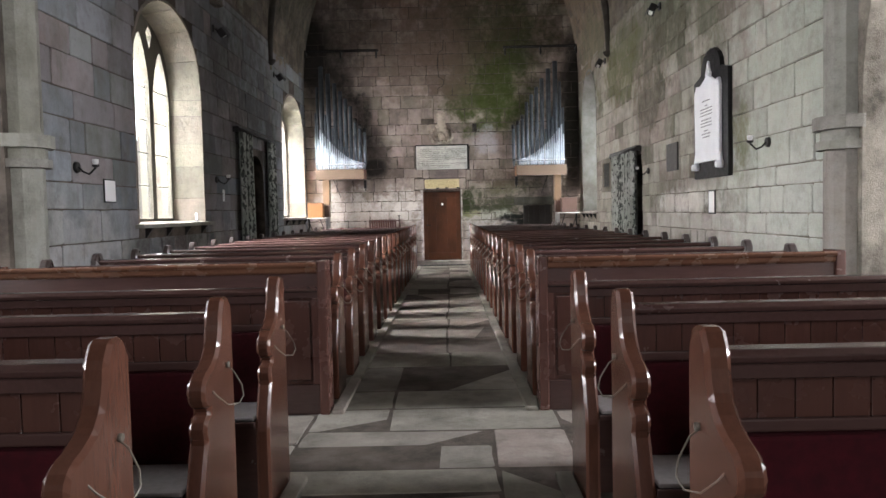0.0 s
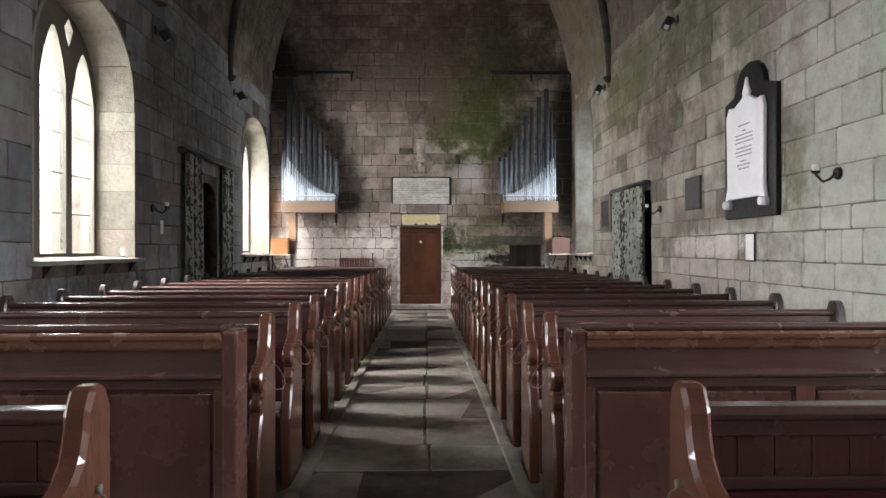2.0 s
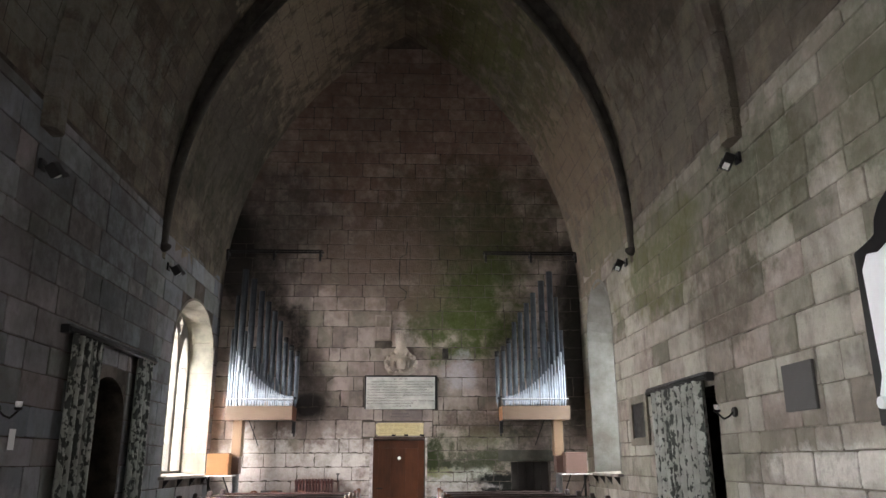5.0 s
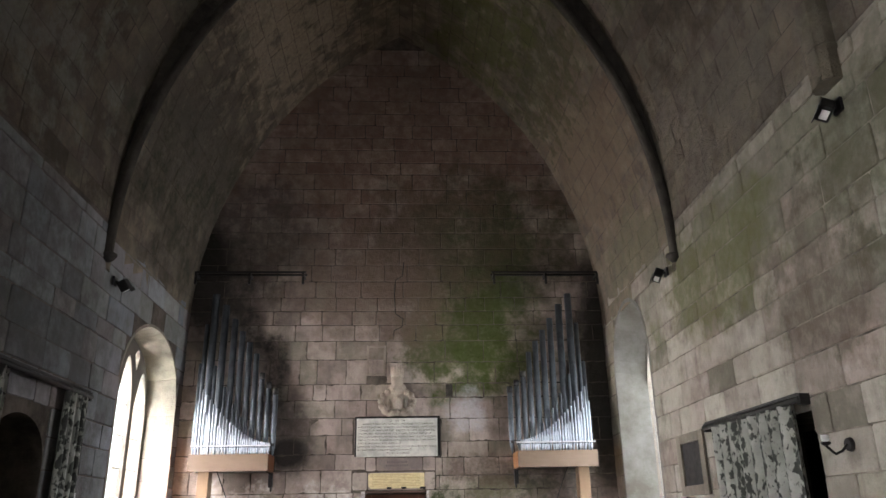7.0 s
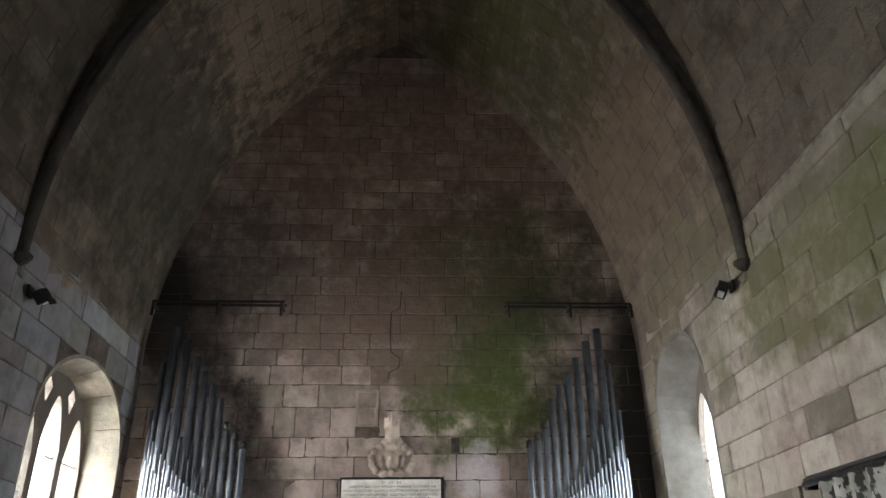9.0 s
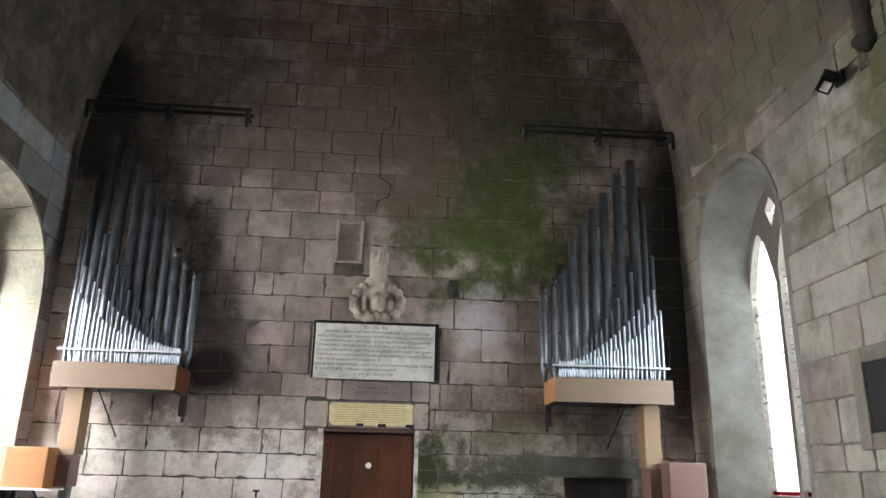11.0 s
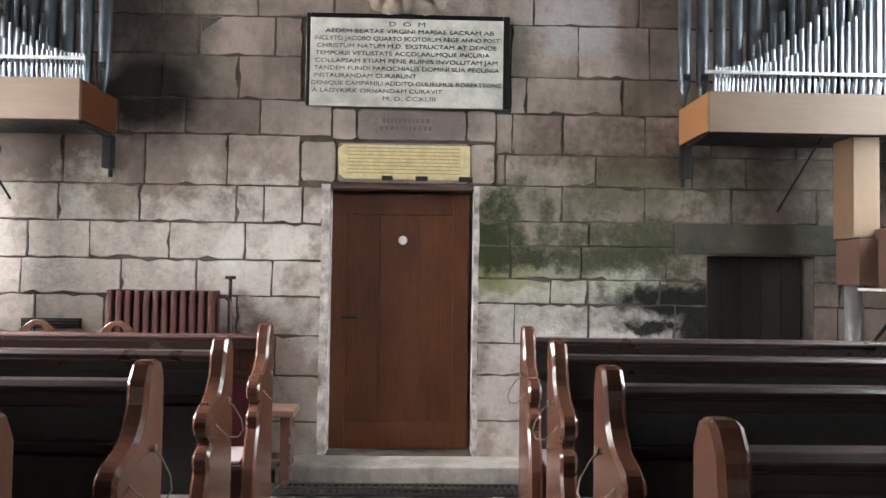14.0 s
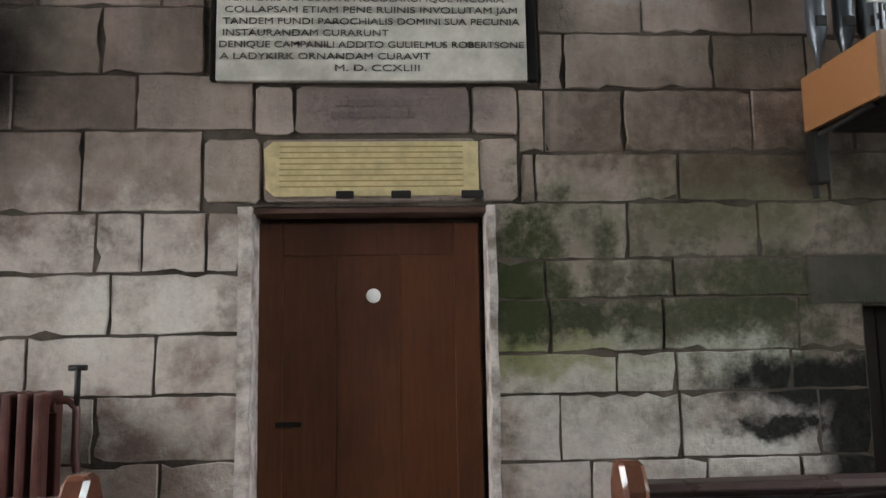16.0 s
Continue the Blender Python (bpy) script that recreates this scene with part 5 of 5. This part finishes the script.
    while x < w / 2 - 0.01:
        ww = min(random.uniform(0.03, 0.1), w / 2 - x)
        part("text_bar", a_box(x, x + ww, z - 0.008, z + 0.008, 0.1105, 0.112, 0), GREYINK, mem)
        x += ww + 0.018
    z -= 0.042 + 0.022 * gap

t = thing("wall_plaque", on_right(12.08, 2.29), "plain dark slate plaque", "plaque")
part("panel", a_box(-0.28, 0.28, -0.22, 0.22, 0, 0.03, 0.006), plain("dark_slate", c(0.05, 0.048, 0.045), 0.5), t)
t = thing("framed_notice", on_right(10.3, 1.55), "white notice in a thin dark frame", "notice")
part("frame", a_box(-0.125, 0.125, -0.165, 0.165, 0, 0.015, 0.004), IRON, t)
part("sheet", a_box(-0.105, 0.105, -0.145, 0.145, 0.0152, 0.017, 0), PAPER, t)
t = thing("recessed_panel", on_right(17.05, 2.24), "dark panel in a broad pale stone frame", "panel")
part("panel", a_box(-0.32, 0.32, -0.26, 0.26, 0, 0.01, 0), BLACK, t)
for a0, a1, b0, b1 in ((-0.46, -0.32, -0.38, 0.38), (0.32, 0.46, -0.38, 0.38), (-0.319, 0.319, 0.26, 0.38), (-0.319, 0.319, -0.38, -0.26)):
    part("frame", a_box(a0, a1, b0, b1, 0, 0.035, 0.008), STONE_DRESSED, t)


def curtain(name, m, width, height, waves, label):
    """A hanging cloth in folds: a runs along it, b up, out from the wall."""
    bm = bmesh.new()
    n, rows = waves * 8, 8
    grid = []
    for j in range(rows + 1):
        v = j / rows
        line = []
        for i in range(n + 1):
            u = i / n
            amp = 0.05 + 0.014 * (1 - v)
            off = amp * math.sin(u * waves * 2 * math.pi + 0.5 * math.sin(u * 9) + 0.25 * (1 - v) * math.sin(u * 5))
            line.append((u * width, v * height, 0.075 + off))
        grid.append(line)
    for lift in (0.0, 0.006):
        vs = [[bm.verts.new((a, b, o + lift)) for a, b, o in line] for line in grid]
        for j in range(rows):
            for i in range(n):
                f = bm.faces.new((vs[j][i], vs[j][i + 1], vs[j + 1][i + 1], vs[j + 1][i]))
                f.smooth = True
    t = thing("curtain", m, label, "curtain")
    part("cloth", bm, CURTAIN, t)
    return t


curtain("curtain", on_right(16.1, 0.08), 1.86, 2.5, 8, "grey-green patterned curtain drawn across a doorway")
curtain("curtain", on_left(13.86, 0.08), 0.86, 2.98, 5, "pale patterned curtain hanging beside a dark doorway")
curtain("curtain", on_left(16.02, 0.08), 0.6, 2.98, 4, "dim patterned curtain gathered beside a doorway")
for m, w in ((on_right(16.35, 2.6), 2.3), (on_left(13.7, 3.09), 3.0)):
    t = thing("curtain_pelmet", m, "dark wooden curtain pole on the wall", "curtain pole")
    part("pole", a_rod((0, 0, 0.09), (w, 0, 0.09), 0.03), IRON, t)
    for x in (0.02, w - 0.02):
        part("bracket", a_box(x - 0.03, x + 0.03, -0.05, 0.05, 0, 0.10, 0.008), IRON, t)
    part("board", a_box(0.05, w - 0.05, 0.03, 0.06, 0, 0.1, 0.006), IRON, t)


def sconce(m, label, reach=0.21):
    """Wall plate, bent arm, cup and a frosted shade."""
    t = thing("wall_sconce", m, label, "wall lamp", "wall sconces")
    part("wall_plate", a_rod((0, 0, 0), (0, 0, 0.03), 0.06, 0.05, 16), IRON, t)
    part("arm", tube([(0, 0, 0.03), (0, -0.05, 0.08), (0, -0.075, 0.14), (0, -0.06, reach - 0.05), (0, -0.01, reach)], 0.011), IRON, t)
    bm = lathe([(0.01, 0), (0.035, 0.012), (0.04, 0.03), (0.012, 0.034)], 14)
    bm2 = lathe([(0.016, 0.034), (0.03, 0.046), (0.033, 0.085), (0.03, 0.088), (0.028, 0.055)], 14)
    up = Matrix.Translation((0, -0.01, reach)) @ pose(0, 0, 0, -90)
    part("cup", bm, IRON, t, "", up)
    part("shade", bm2, GLASSWHITE, t, "small frosted glass shade", up)
    return t


sconce(on_right(8.5, 2.2), "black iron wall sconce with a glass shade")
sconce(on_right(13.55, 2.15), "black iron wall sconce with a glass shade")
sconce(on_left(7.85, 2.05), "black iron wall sconce with a glass shade")
sconce(on_left(12.6, 2.12), "black iron wall sconce with a glass shade")


def spotlight(m, label):
    t = thing("spotlight", m, label, "spotlight", "wall spotlights")
    part("wall_plate", a_box(-0.06, 0.06, -0.04, 0.08, 0, 0.03, 0.006), BLACK, t)
    part("arm", a_rod((0, 0.02, 0.03), (0, -0.02, 0.12), 0.018), BLACK, t)
    tilt = Matrix.Translation((0.02, -0.04, 0.15)) @ pose(0, 0, 0, 62, 0, 25)
    part("housing", a_box(-0.075, 0.075, -0.06, 0.06, -0.09, 0.06, 0.02), BLACK, t, "", tilt)
    part("lens", a_box(-0.045, 0.045, -0.035, 0.03, 0.061, 0.066, 0.002), GLASSWHITE, t, "pale glass front", tilt)
    part("hood", a_box(-0.075, 0.075, 0.061, 0.07, 0.05, 0.11, 0.003), BLACK, t, "", tilt)


for m in (on_right(17.15, 4.8), on_right(12.75, 4.83), on_left(17.1, 4.66), on_left(12.75, 4.64)):
    spotlight(m, "black floodlight with a pale glass front on the wall")
for m, w, h, nm in ((on_left(8.6, 1.82), 0.26, 0.24, "framed_notice"), (on_left(12.95, 1.86), 0.12, 0.2, "notice"), (on_left(16.75, 1.88), 0.14, 0.22, "notice")):
    t = thing(nm, m, "small white notice fixed to the stone wall", "notice")
    if nm == "framed_notice":
        part("frame", a_box(-w / 2 - 0.015, w / 2 + 0.015, -h / 2 - 0.015, h / 2 + 0.015, 0, 0.012, 0.003), IRON, t)
    part("sheet", a_box(-w / 2, w / 2, -h / 2, h / 2, 0.0125, 0.016, 0), PAPER, t)

# transept responds with capitals; the transept light on them is put into pale stone
for face, s in ((WALL_L, 1), (WALL_R, -1)):
    t = thing("respond_pier", Matrix.Translation((face, 6.9, 0)), "stone half pier with a moulded capital, pale for the light on it", "pier", kind="structure")
    for nm, r, z0, z1 in (("base", 0.30, FLOOR, 0.35), ("shaft", 0.20, 0.351, 1.98), ("capital", 0.27, 1.981, 2.06), ("capital", 0.23, 2.061, 2.16), ("capital", 0.30, 2.161, 2.28), ("arch_shaft", 0.2, 2.281, 4.6)):
        pts = [(r * 0.9 * math.cos(a), r * math.sin(a)) for a in [math.pi * (i / 6 - 0.5) for i in range(7)]]
        b = slab([(x * s, y) for x, y in pts] + [(-0.02 * s, r), (-0.02 * s, -r)][::1], z1 - z0, 0)
        part(nm, b, STONE_PALE, t, "", Matrix.Translation((0, 0, z0)))

# loose things seen over the last pews
def chair(m):
    """A plain chair with an arched back rail, facing away from the wall."""
    t = thing("wooden_chair", m, "plain brown wooden chair with an arched back rail", "chair", "chairs by the end wall")
    part("seat", a_box(-0.18, 0.18, -0.2, 0.2, 0.43, 0.46, 0.008), WORN, t)
    for x in (-0.09, 0.09):
        part("leg", a_box(x - 0.02, x + 0.02, -0.18, -0.14, 0, 0.429, 0.004), PEW_UP, t)
        part("back_post", a_box(x - 0.02, x + 0.02, 0.165, 0.2, 0, 1.025, 0.005), PEW_UP, t)
    arc = [(-0.11 + 0.22 * i / 10, 1.025 + 0.07 * math.sin(math.pi * i / 10)) for i in range(11)]
    under = [(x * 0.6, z - 0.035) for x, z in reversed(arc)]
    part("crest_rail", slab(arc + under, 0.03, 0.004), WORN, t, "arched crest rail", Matrix(((1, 0, 0, 0), (0, 0, 1, 0.168), (0, 1, 0, 0), (0, 0, 0, 1))))
    part("back_slat", a_box(-0.07, 0.07, 0.175, 0.19, 0.72, 0.79, 0.004), PEW_UP, t)
    return t


for x, turn in ((-2.0, 8), (-2.5, 14), (-2.94, -8)):
    chair(Matrix.Translation((x, 20.12, FLOOR)) @ pose(0, 0, 0, 0, 0, turn))
t = thing("wall_grille", FACE_WEST @ Matrix.Translation((-2.66, 1.07, 0.02)), "narrow dark metal grille on the stone wall", "grille")
part("frame", a_box(-0.21, 0.21, -0.036, 0.036, 0, 0.02, 0.004), IRON, t)
for k in range(3):
    part("slat", a_box(-0.195, 0.195, -0.028 + k * 0.022, -0.018 + k * 0.022, 0.021, 0.03, 0.002), LEAD, t)
t = thing("floor_grate", Matrix.Translation((-0.1, 20.22, FLOOR + 0.012)), "dark pierced iron grating before the door step", "grate")
for y in (-0.11, 0.11):
    part("edge_bar", a_box(-0.95, 0.9, y - 0.012, y + 0.012, 0, 0.018, 0.003), IRON, t)
for k in range(42):
    part("bar", a_box(-0.945 + k * 0.044, -0.925 + k * 0.044, -0.098, 0.098, 0, 0.014, 0.003), IRON, t)
part("cross_bar", a_box(-0.945, 0.895, -0.008, 0.008, 0.0145, 0.018, 0.001), IRON, t)

t = thing("small_bench", Matrix.Translation((-1.12, 20.42, 0.0)), "short rough wooden bench between the pew and the door", "bench")
part("seat", a_box(-0.28, 0.26, -0.14, 0.14, 0.50, 0.545, 0.008), BROWNBOX, t)
for x in (-0.22, 0.2):
    part("leg", a_box(x - 0.03, x + 0.03, -0.11, 0.11, 0.03, 0.499, 0.006), PEW_UP, t)
part("stretcher", a_box(-0.19, 0.17, -0.02, 0.02, 0.2, 0.24, 0.004), PEW_UP, t)

# ---- stones of the walls and floor ----


def stone_mesh(w, h, depth, rng, soft=0.008, rough=0.006, step=None):
    """A block with a worn, uneven outline and face: a along, b up, out."""
    ring = []
    cut = min(0.016, w * 0.12, h * 0.12)
    for a, b, da, db in ((-1, -1, 1, 0), (1, -1, 0, 1), (1, 1, -1, 0), (-1, 1, 0, -1)):
        x, y = a * w / 2, b * h / 2
        ring.append((x + (cut if da else 0) * da, y + (cut if db else 0) * db))
        ring.append((x + da * w / 2 * rng.uniform(0.85, 1.15), y + db * h / 2 * rng.uniform(0.85, 1.15)))
        nx = (x + da * w, y + db * h)
        ring.append((nx[0] - da * cut * rng.uniform(0.7, 2.0), nx[1] - db * cut * rng.uniform(0.7, 2.0)))
    ring = [(a + rng.uniform(-rough, rough * 0.4) * (1 if a > 0 else -1), b + rng.uniform(-rough, rough * 0.4) * (1 if b > 0 else -1)) for a, b in ring]
    if step:
        ring = []
        for x, y, da, db, run in ((-w / 2, -h / 2, 1, 0, w), (w / 2, -h / 2, 0, 1, h), (w / 2, h / 2, -1, 0, w), (-w / 2, h / 2, 0, -1, h)):
            k = max(2, round(run / step))
            for i in range(k):
                s = run * (i + (rng.uniform(-0.3, 0.3) if i else 0.0)) / k
                bite = rng.uniform(-0.002, rough) + (rng.uniform(0.006, 0.02) if rng.random() < 0.1 else 0.0)
                a, b = x + da * s - db * bite, y + db * s + da * bite
                if i == 0:
                    e = rng.uniform(0.0, 0.006)
                    a, b = a + (da - db) * e * 0.5, b + (da + db) * e * 0.5
                ring.append((a, b))
    n = len(ring)
    tilt_a, tilt_b = rng.uniform(-0.008, 0.008) / w, rng.uniform(-0.006, 0.006) / h
    ka, kb = 1 - 2 * soft / w, 1 - 2 * soft / h
    vs = [(a, b, -0.02) for a, b in ring] + [(a, b, depth - soft * 0.7) for a, b in ring] + [(a * ka, b * kb, depth + a * tilt_a + b * tilt_b) for a, b in ring]
    fs = []
    for k in range(2):
        for i in range(n):
            j = (i + 1) % n
            fs.append((k * n + i, k * n + j, (k + 1) * n + j, (k + 1) * n + i))
    fs.append(tuple(range(2 * n, 3 * n)))
    return vs, fs


def lay(wall, face, a0, a1, b0, b1, holes, width_at, rng, material, name, courses=(0.24, 0.36), lengths=(0.38, 0.85), cap=300):
    """Courses of blocks as parts of a wall; past the cap, one joined mesh. holes(b0, b1): spans of a with no stone."""
    count, spare_v, spare_f = 0, [], []
    b = b0
    while b < b1 - 0.05:
        h = min(rng.uniform(*courses), b1 - b)
        if b1 - b - h < 0.12:
            h = b1 - b
        lo, hi = max(a0, -1e9), a1
        if width_at:
            lo, hi = width_at(b, lo, hi)
        gaps = sorted(holes(b, b + h))
        spans, at = [], lo
        for g0, g1 in gaps:
            if g1 > at and g0 < hi:
                if g0 > at:
                    spans.append((at, min(g0, hi)))
                at = max(at, g1)
        if at < hi:
            spans.append((at, hi))
        for s0, s1 in spans:
            a = s0
            while a < s1 - 0.04:
                w = rng.uniform(*lengths)
                if s1 - a - w < 0.2:
                    w = s1 - a if s1 - a < lengths[1] * 1.25 else (s1 - a) / 2
                w = min(w, s1 - a)
                vs, fs = stone_mesh(w - 0.010, h - 0.010, rng.uniform(0.007, 0.018), rng)
                m = face @ Matrix.Translation((a + w / 2, b + h / 2, 0))
                if count < cap:
                    me = bpy.data.meshes.new(name)
                    me.from_pydata(vs, [], fs)
                    me.materials.append(material)
                    ob = new(name, me)
                    ob.parent, ob.matrix_basis = wall, m
                else:
                    k = len(spare_v)
                    spare_v += [m @ Vector(v) for v in vs]
                    spare_f += [tuple(i + k for i in f) for f in fs]
                count += 1
                a += w
        b += h
    if spare_v:
        me = bpy.data.meshes.new("upper_stones")
        me.from_pydata(spare_v, [], spare_f)
        me.materials.append(material)
        ob = new("upper_stones", me)
        ob.parent = wall
        tagged(ob, "upper courses of stone", kind="stuff")


# the coursing beside the end door: bottom, top, upright joints
COURSES_LEFT = ((4.35, 4.69, -1.78, -1.26), (3.91, 4.35, -1.89, -1.58, -1.07), (3.63, 3.91, -1.64, -1.41, -0.8), (3.32, 3.63, -1.95, -1.25, -0.7), (3.03, 3.32, -1.67, -1.12),
                (2.71, 3.03, -1.93, -1.38), (2.45, 2.71, -1.76, -1.22), (2.08, 2.45, -2.04, -1.45), (1.81, 2.08, -2.65, -2.07, -1.38, -1.18, -0.90), (1.54, 1.81, -2.42, -1.85, -1.31),
                (1.28, 1.54, -2.19, -1.65, -1.11), (1.0, 1.28, -1.89, -1.36), (0.71, 1.0, -1.9, -1.08), (0.38, 0.71, -1.37), (0.03, 0.38, -1.6))
COURSES_RIGHT = ((4.3, 4.69, 0.7, 1.4), (3.92, 4.3, 0.5, 1.1, 1.6), (3.67, 3.92, 0.88, 1.38), (3.3, 3.67, 0.77, 1.55), (2.91, 3.3, 1.1, 1.63), (2.64, 2.91, 0.72, 1.43), (2.34, 2.64, 0.62, 0.99, 1.6),
                 (2.11, 2.34, 0.57, 1.24, 1.95, 2.35), (1.85, 2.11, 0.99, 1.6, 2.24), (1.67, 1.85, 0.6, 1.19, 1.87), (1.43, 1.67, 0.62, 1.13, 1.76), (1.25, 1.43, 0.91, 1.18),
                 (0.96, 1.25, 0.65, 1.19, 1.83), (0.73, 0.96, 0.78, 1.3), (0.4, 0.73, 0.95, 1.6), (0.03, 0.4, 0.7, 1.4))


def lay_known(courses, edge, inner, out, rng):
    """Blocks of known joints from the door's side out to the corner."""
    for z0, z1, *joints in courses:
        near = inner(z0, z1)
        cuts = sorted([near, *joints], key=lambda v: v * out)
        cuts = [v for v in cuts if v * out >= near * out]
        while (edge - cuts[-1]) * out > 0.05:
            left = (edge - cuts[-1]) * out
            cuts.append(edge if left < 0.75 else cuts[-1] + out * rng.uniform(0.4, 0.72))
        for a, b in zip(cuts, cuts[1:]):
            a, b = min(a, b), max(a, b)
            if b - a < 0.06 or (out > 0 and z1 < HATCH[2] + 0.06 and b > HATCH[0] + 0.05 and a < HATCH[1] - 0.05):
                if out > 0 and a < HATCH[0] - 0.06:
                    b = HATCH[0]
                elif out > 0 and b > HATCH[1] + 0.06:
                    a = HATCH[1]
                else:
                    continue
            vs, fs = stone_mesh(b - a - 0.009, z1 - z0 - 0.009, rng.uniform(0.004, 0.014), rng, 0.004, 0.006, 0.07)
            me = bpy.data.meshes.new("stone_block")
            me.from_pydata(vs, [], fs)
            me.materials.append(STONE_WEST)
            ob = new("stone_block", me)
            ob.parent, ob.matrix_basis = wall_west, FACE_WEST @ Matrix.Translation(((a + b) / 2, (z0 + z1) / 2, 0)) @ pose(0, 0, 0, 0, 0, rng.uniform(-0.6, 0.6))


def west_holes(b0, b1):
    out = []
    for x0, x1, z0, z1 in ((DOOR_W[0] - 0.004, DOOR_W[1] + 0.01, 0.0, 2.105), (HATCH[0], HATCH[1], 0.0, HATCH[2] + 0.005), (-0.70, -0.37, 4.07, 4.59), (-0.925, 0.49, 2.115, 2.41), (-0.70, 0.50, 2.42, 2.66), (-0.9, 0.58, 2.66, 3.3)):
        if b1 > z0 + 0.03 and b0 < z1 - 0.03:
            out.append((x0, x1))
    return out


def side_holes(side):
    def holes(b0, b1):
        out = []
        def span(y0, y1):
            out.append((y0, y1) if side == "left" else (-y1, -y0))
        for w, y0, y1, g0, g1 in WINDOWS:
            spring, top = head(side)
            if w == side and b1 > SILL - 0.06 and b0 < top:
                mid, half = (y0 + y1) / 2, (y1 - y0) / 2 + 0.012
                if b0 > spring:
                    half *= math.sqrt(max(0.0, 1 - (((b0 - spring) / (top - spring)) ** (1 / 0.85)) ** 2))
                span(mid - half, mid + half)
        if side == "left" and b0 < DOOR_L[2] - 0.05:
            span(DOOR_L[0], DOOR_L[1])
        if side == "right" and b0 < DOOR_R[2] - 0.03:
            span(DOOR_R[0], DOOR_R[1])
        return out
    return holes


rng = random.Random(7)
def inner_left(z0, z1):
    return -0.37 if z1 > 4.6 else -0.70 if z1 > 3.95 else -0.16 if z1 > 3.35 else -0.92 if z1 > 2.75 else -0.70 if z1 > 2.5 else -0.925 if z1 > 2.12 else DOOR_W[0]


def inner_right(z0, z1):
    return -0.36 if z1 > 3.95 else -0.16 if z1 > 3.35 else 0.60 if z1 > 2.75 else 0.50 if z1 > 2.12 else DOOR_W[1] + 0.01


lay_known(COURSES_LEFT, WALL_L, inner_left, -1, rng)
lay_known(COURSES_RIGHT, WALL_R, inner_right, 1, rng)
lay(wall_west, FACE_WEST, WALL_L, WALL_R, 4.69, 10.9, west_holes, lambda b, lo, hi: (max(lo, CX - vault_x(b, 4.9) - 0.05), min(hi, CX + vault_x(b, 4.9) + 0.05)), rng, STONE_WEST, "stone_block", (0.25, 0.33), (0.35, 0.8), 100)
for x0, x1, z0, z1 in ((-0.92, -0.66, 2.115, 2.41), (0.31, 0.49, 2.115, 2.41), (-0.655, 0.305, 2.115, 2.41), (-0.695, -0.52, 2.425, 2.655), (-0.515, 0.28, 2.425, 2.655), (0.285, 0.50, 2.425, 2.655), (-0.9, 0.58, 2.665, 3.3)):
    vs, fs = stone_mesh(x1 - x0 - 0.006, z1 - z0 - 0.006, 0.02, rng, 0.006)
    me = bpy.data.meshes.new("stone_block")
    me.from_pydata(vs, [], fs)
    me.materials.append(STONE_WEST)
    ob = new("stone_block", me)
    ob.parent, ob.matrix_basis = wall_west, FACE_WEST @ Matrix.Translation(((x0 + x1) / 2, (z0 + z1) / 2, 0))
lay(wall_right, FACE_RIGHT, -20.74, -7.05, 0.03, 5.35, side_holes("right"), None, rng, STONE_RIGHT, "stone_block", (0.2, 0.4), (0.28, 1.0))
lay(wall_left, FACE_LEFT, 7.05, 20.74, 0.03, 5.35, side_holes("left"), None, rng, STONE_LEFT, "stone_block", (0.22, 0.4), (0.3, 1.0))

# flagstones of the aisle and cross passage
floor_ob = bpy.data.objects["floor"]
FACE_UP = Matrix(((1, 0, 0, 0), (0, 1, 0, 0), (0, 0, 1, FLOOR - 0.012), (0, 0, 0, 1)))
def flag(x0, x1, y0, y1):
    vs, fs = stone_mesh(x1 - x0 - 0.012, y1 - y0 - 0.012, 0.014 + rng.uniform(-0.003, 0.004), rng, 0.007, 0.012)
    me = bpy.data.meshes.new("flagstone")
    me.from_pydata(vs, [], fs)
    me.materials.append(STONE_FLAG)
    ob = new("flagstone", me)
    ob.parent, ob.matrix_basis = floor_ob, FACE_UP @ Matrix.Translation(((x0 + x1) / 2, (y0 + y1) / 2, 0)) @ pose(0, 0, 0, 0, 0, rng.uniform(-0.7, 0.7))


y = -1.0
while y < STEP_Y - 0.02:
    w = min(rng.uniform(0.55, 1.0), STEP_Y - y)
    mid = rng.choice((-0.45, -0.04, -0.04, -0.04, 0.25)) if y < 6.5 else -0.04 + rng.uniform(-0.03, 0.03)
    h = rng.uniform(0.3, 0.6) * w if y < 6.5 and rng.random() < 0.4 else 0
    if h:
        flag(-1.0, mid, y, y + h)
        flag(-1.0, mid, y + h, y + w)
    else:
        flag(-1.0, mid, y, y + w)
    flag(mid, 0.74, y, y + w)
    y += w
for side in (-1, 1):
    edge = -1.0 if side < 0 else 0.74
    for y0, y1 in ((4.08, 4.7), (4.7, 5.4)):
        x = 0.0
        while x < 2.6:
            w = rng.uniform(0.6, 1.0)
            vs, fs = stone_mesh(w - 0.012, y1 - y0 - 0.012, 0.014, rng, 0.006)
            me = bpy.data.meshes.new("flagstone")
            me.from_pydata(vs, [], fs)
            me.materials.append(STONE_FLAG)
            ob = new("flagstone", me)
            ob.parent, ob.matrix_basis = floor_ob, FACE_UP @ Matrix.Translation((edge + side * (x + w / 2), (y0 + y1) / 2, 0))
            x += w
# plain sky beyond the windows
for x in (-9.75, 9.55):
    tagged(part("backdrop", a_box(x - 0.05, x + 0.05, 8.0, 60.0, -0.8, 14.0, 0), SKYCARD), "plain white overcast sky", "sky", kind="structure")
# outside ground
tagged(part("ground", a_box(-400, 400, -400, 400, -1.2, -0.9, 0), plain("grass_ground", c(0.06, 0.09, 0.03), 0.95)), "dull green grass outside", "ground", kind="structure")
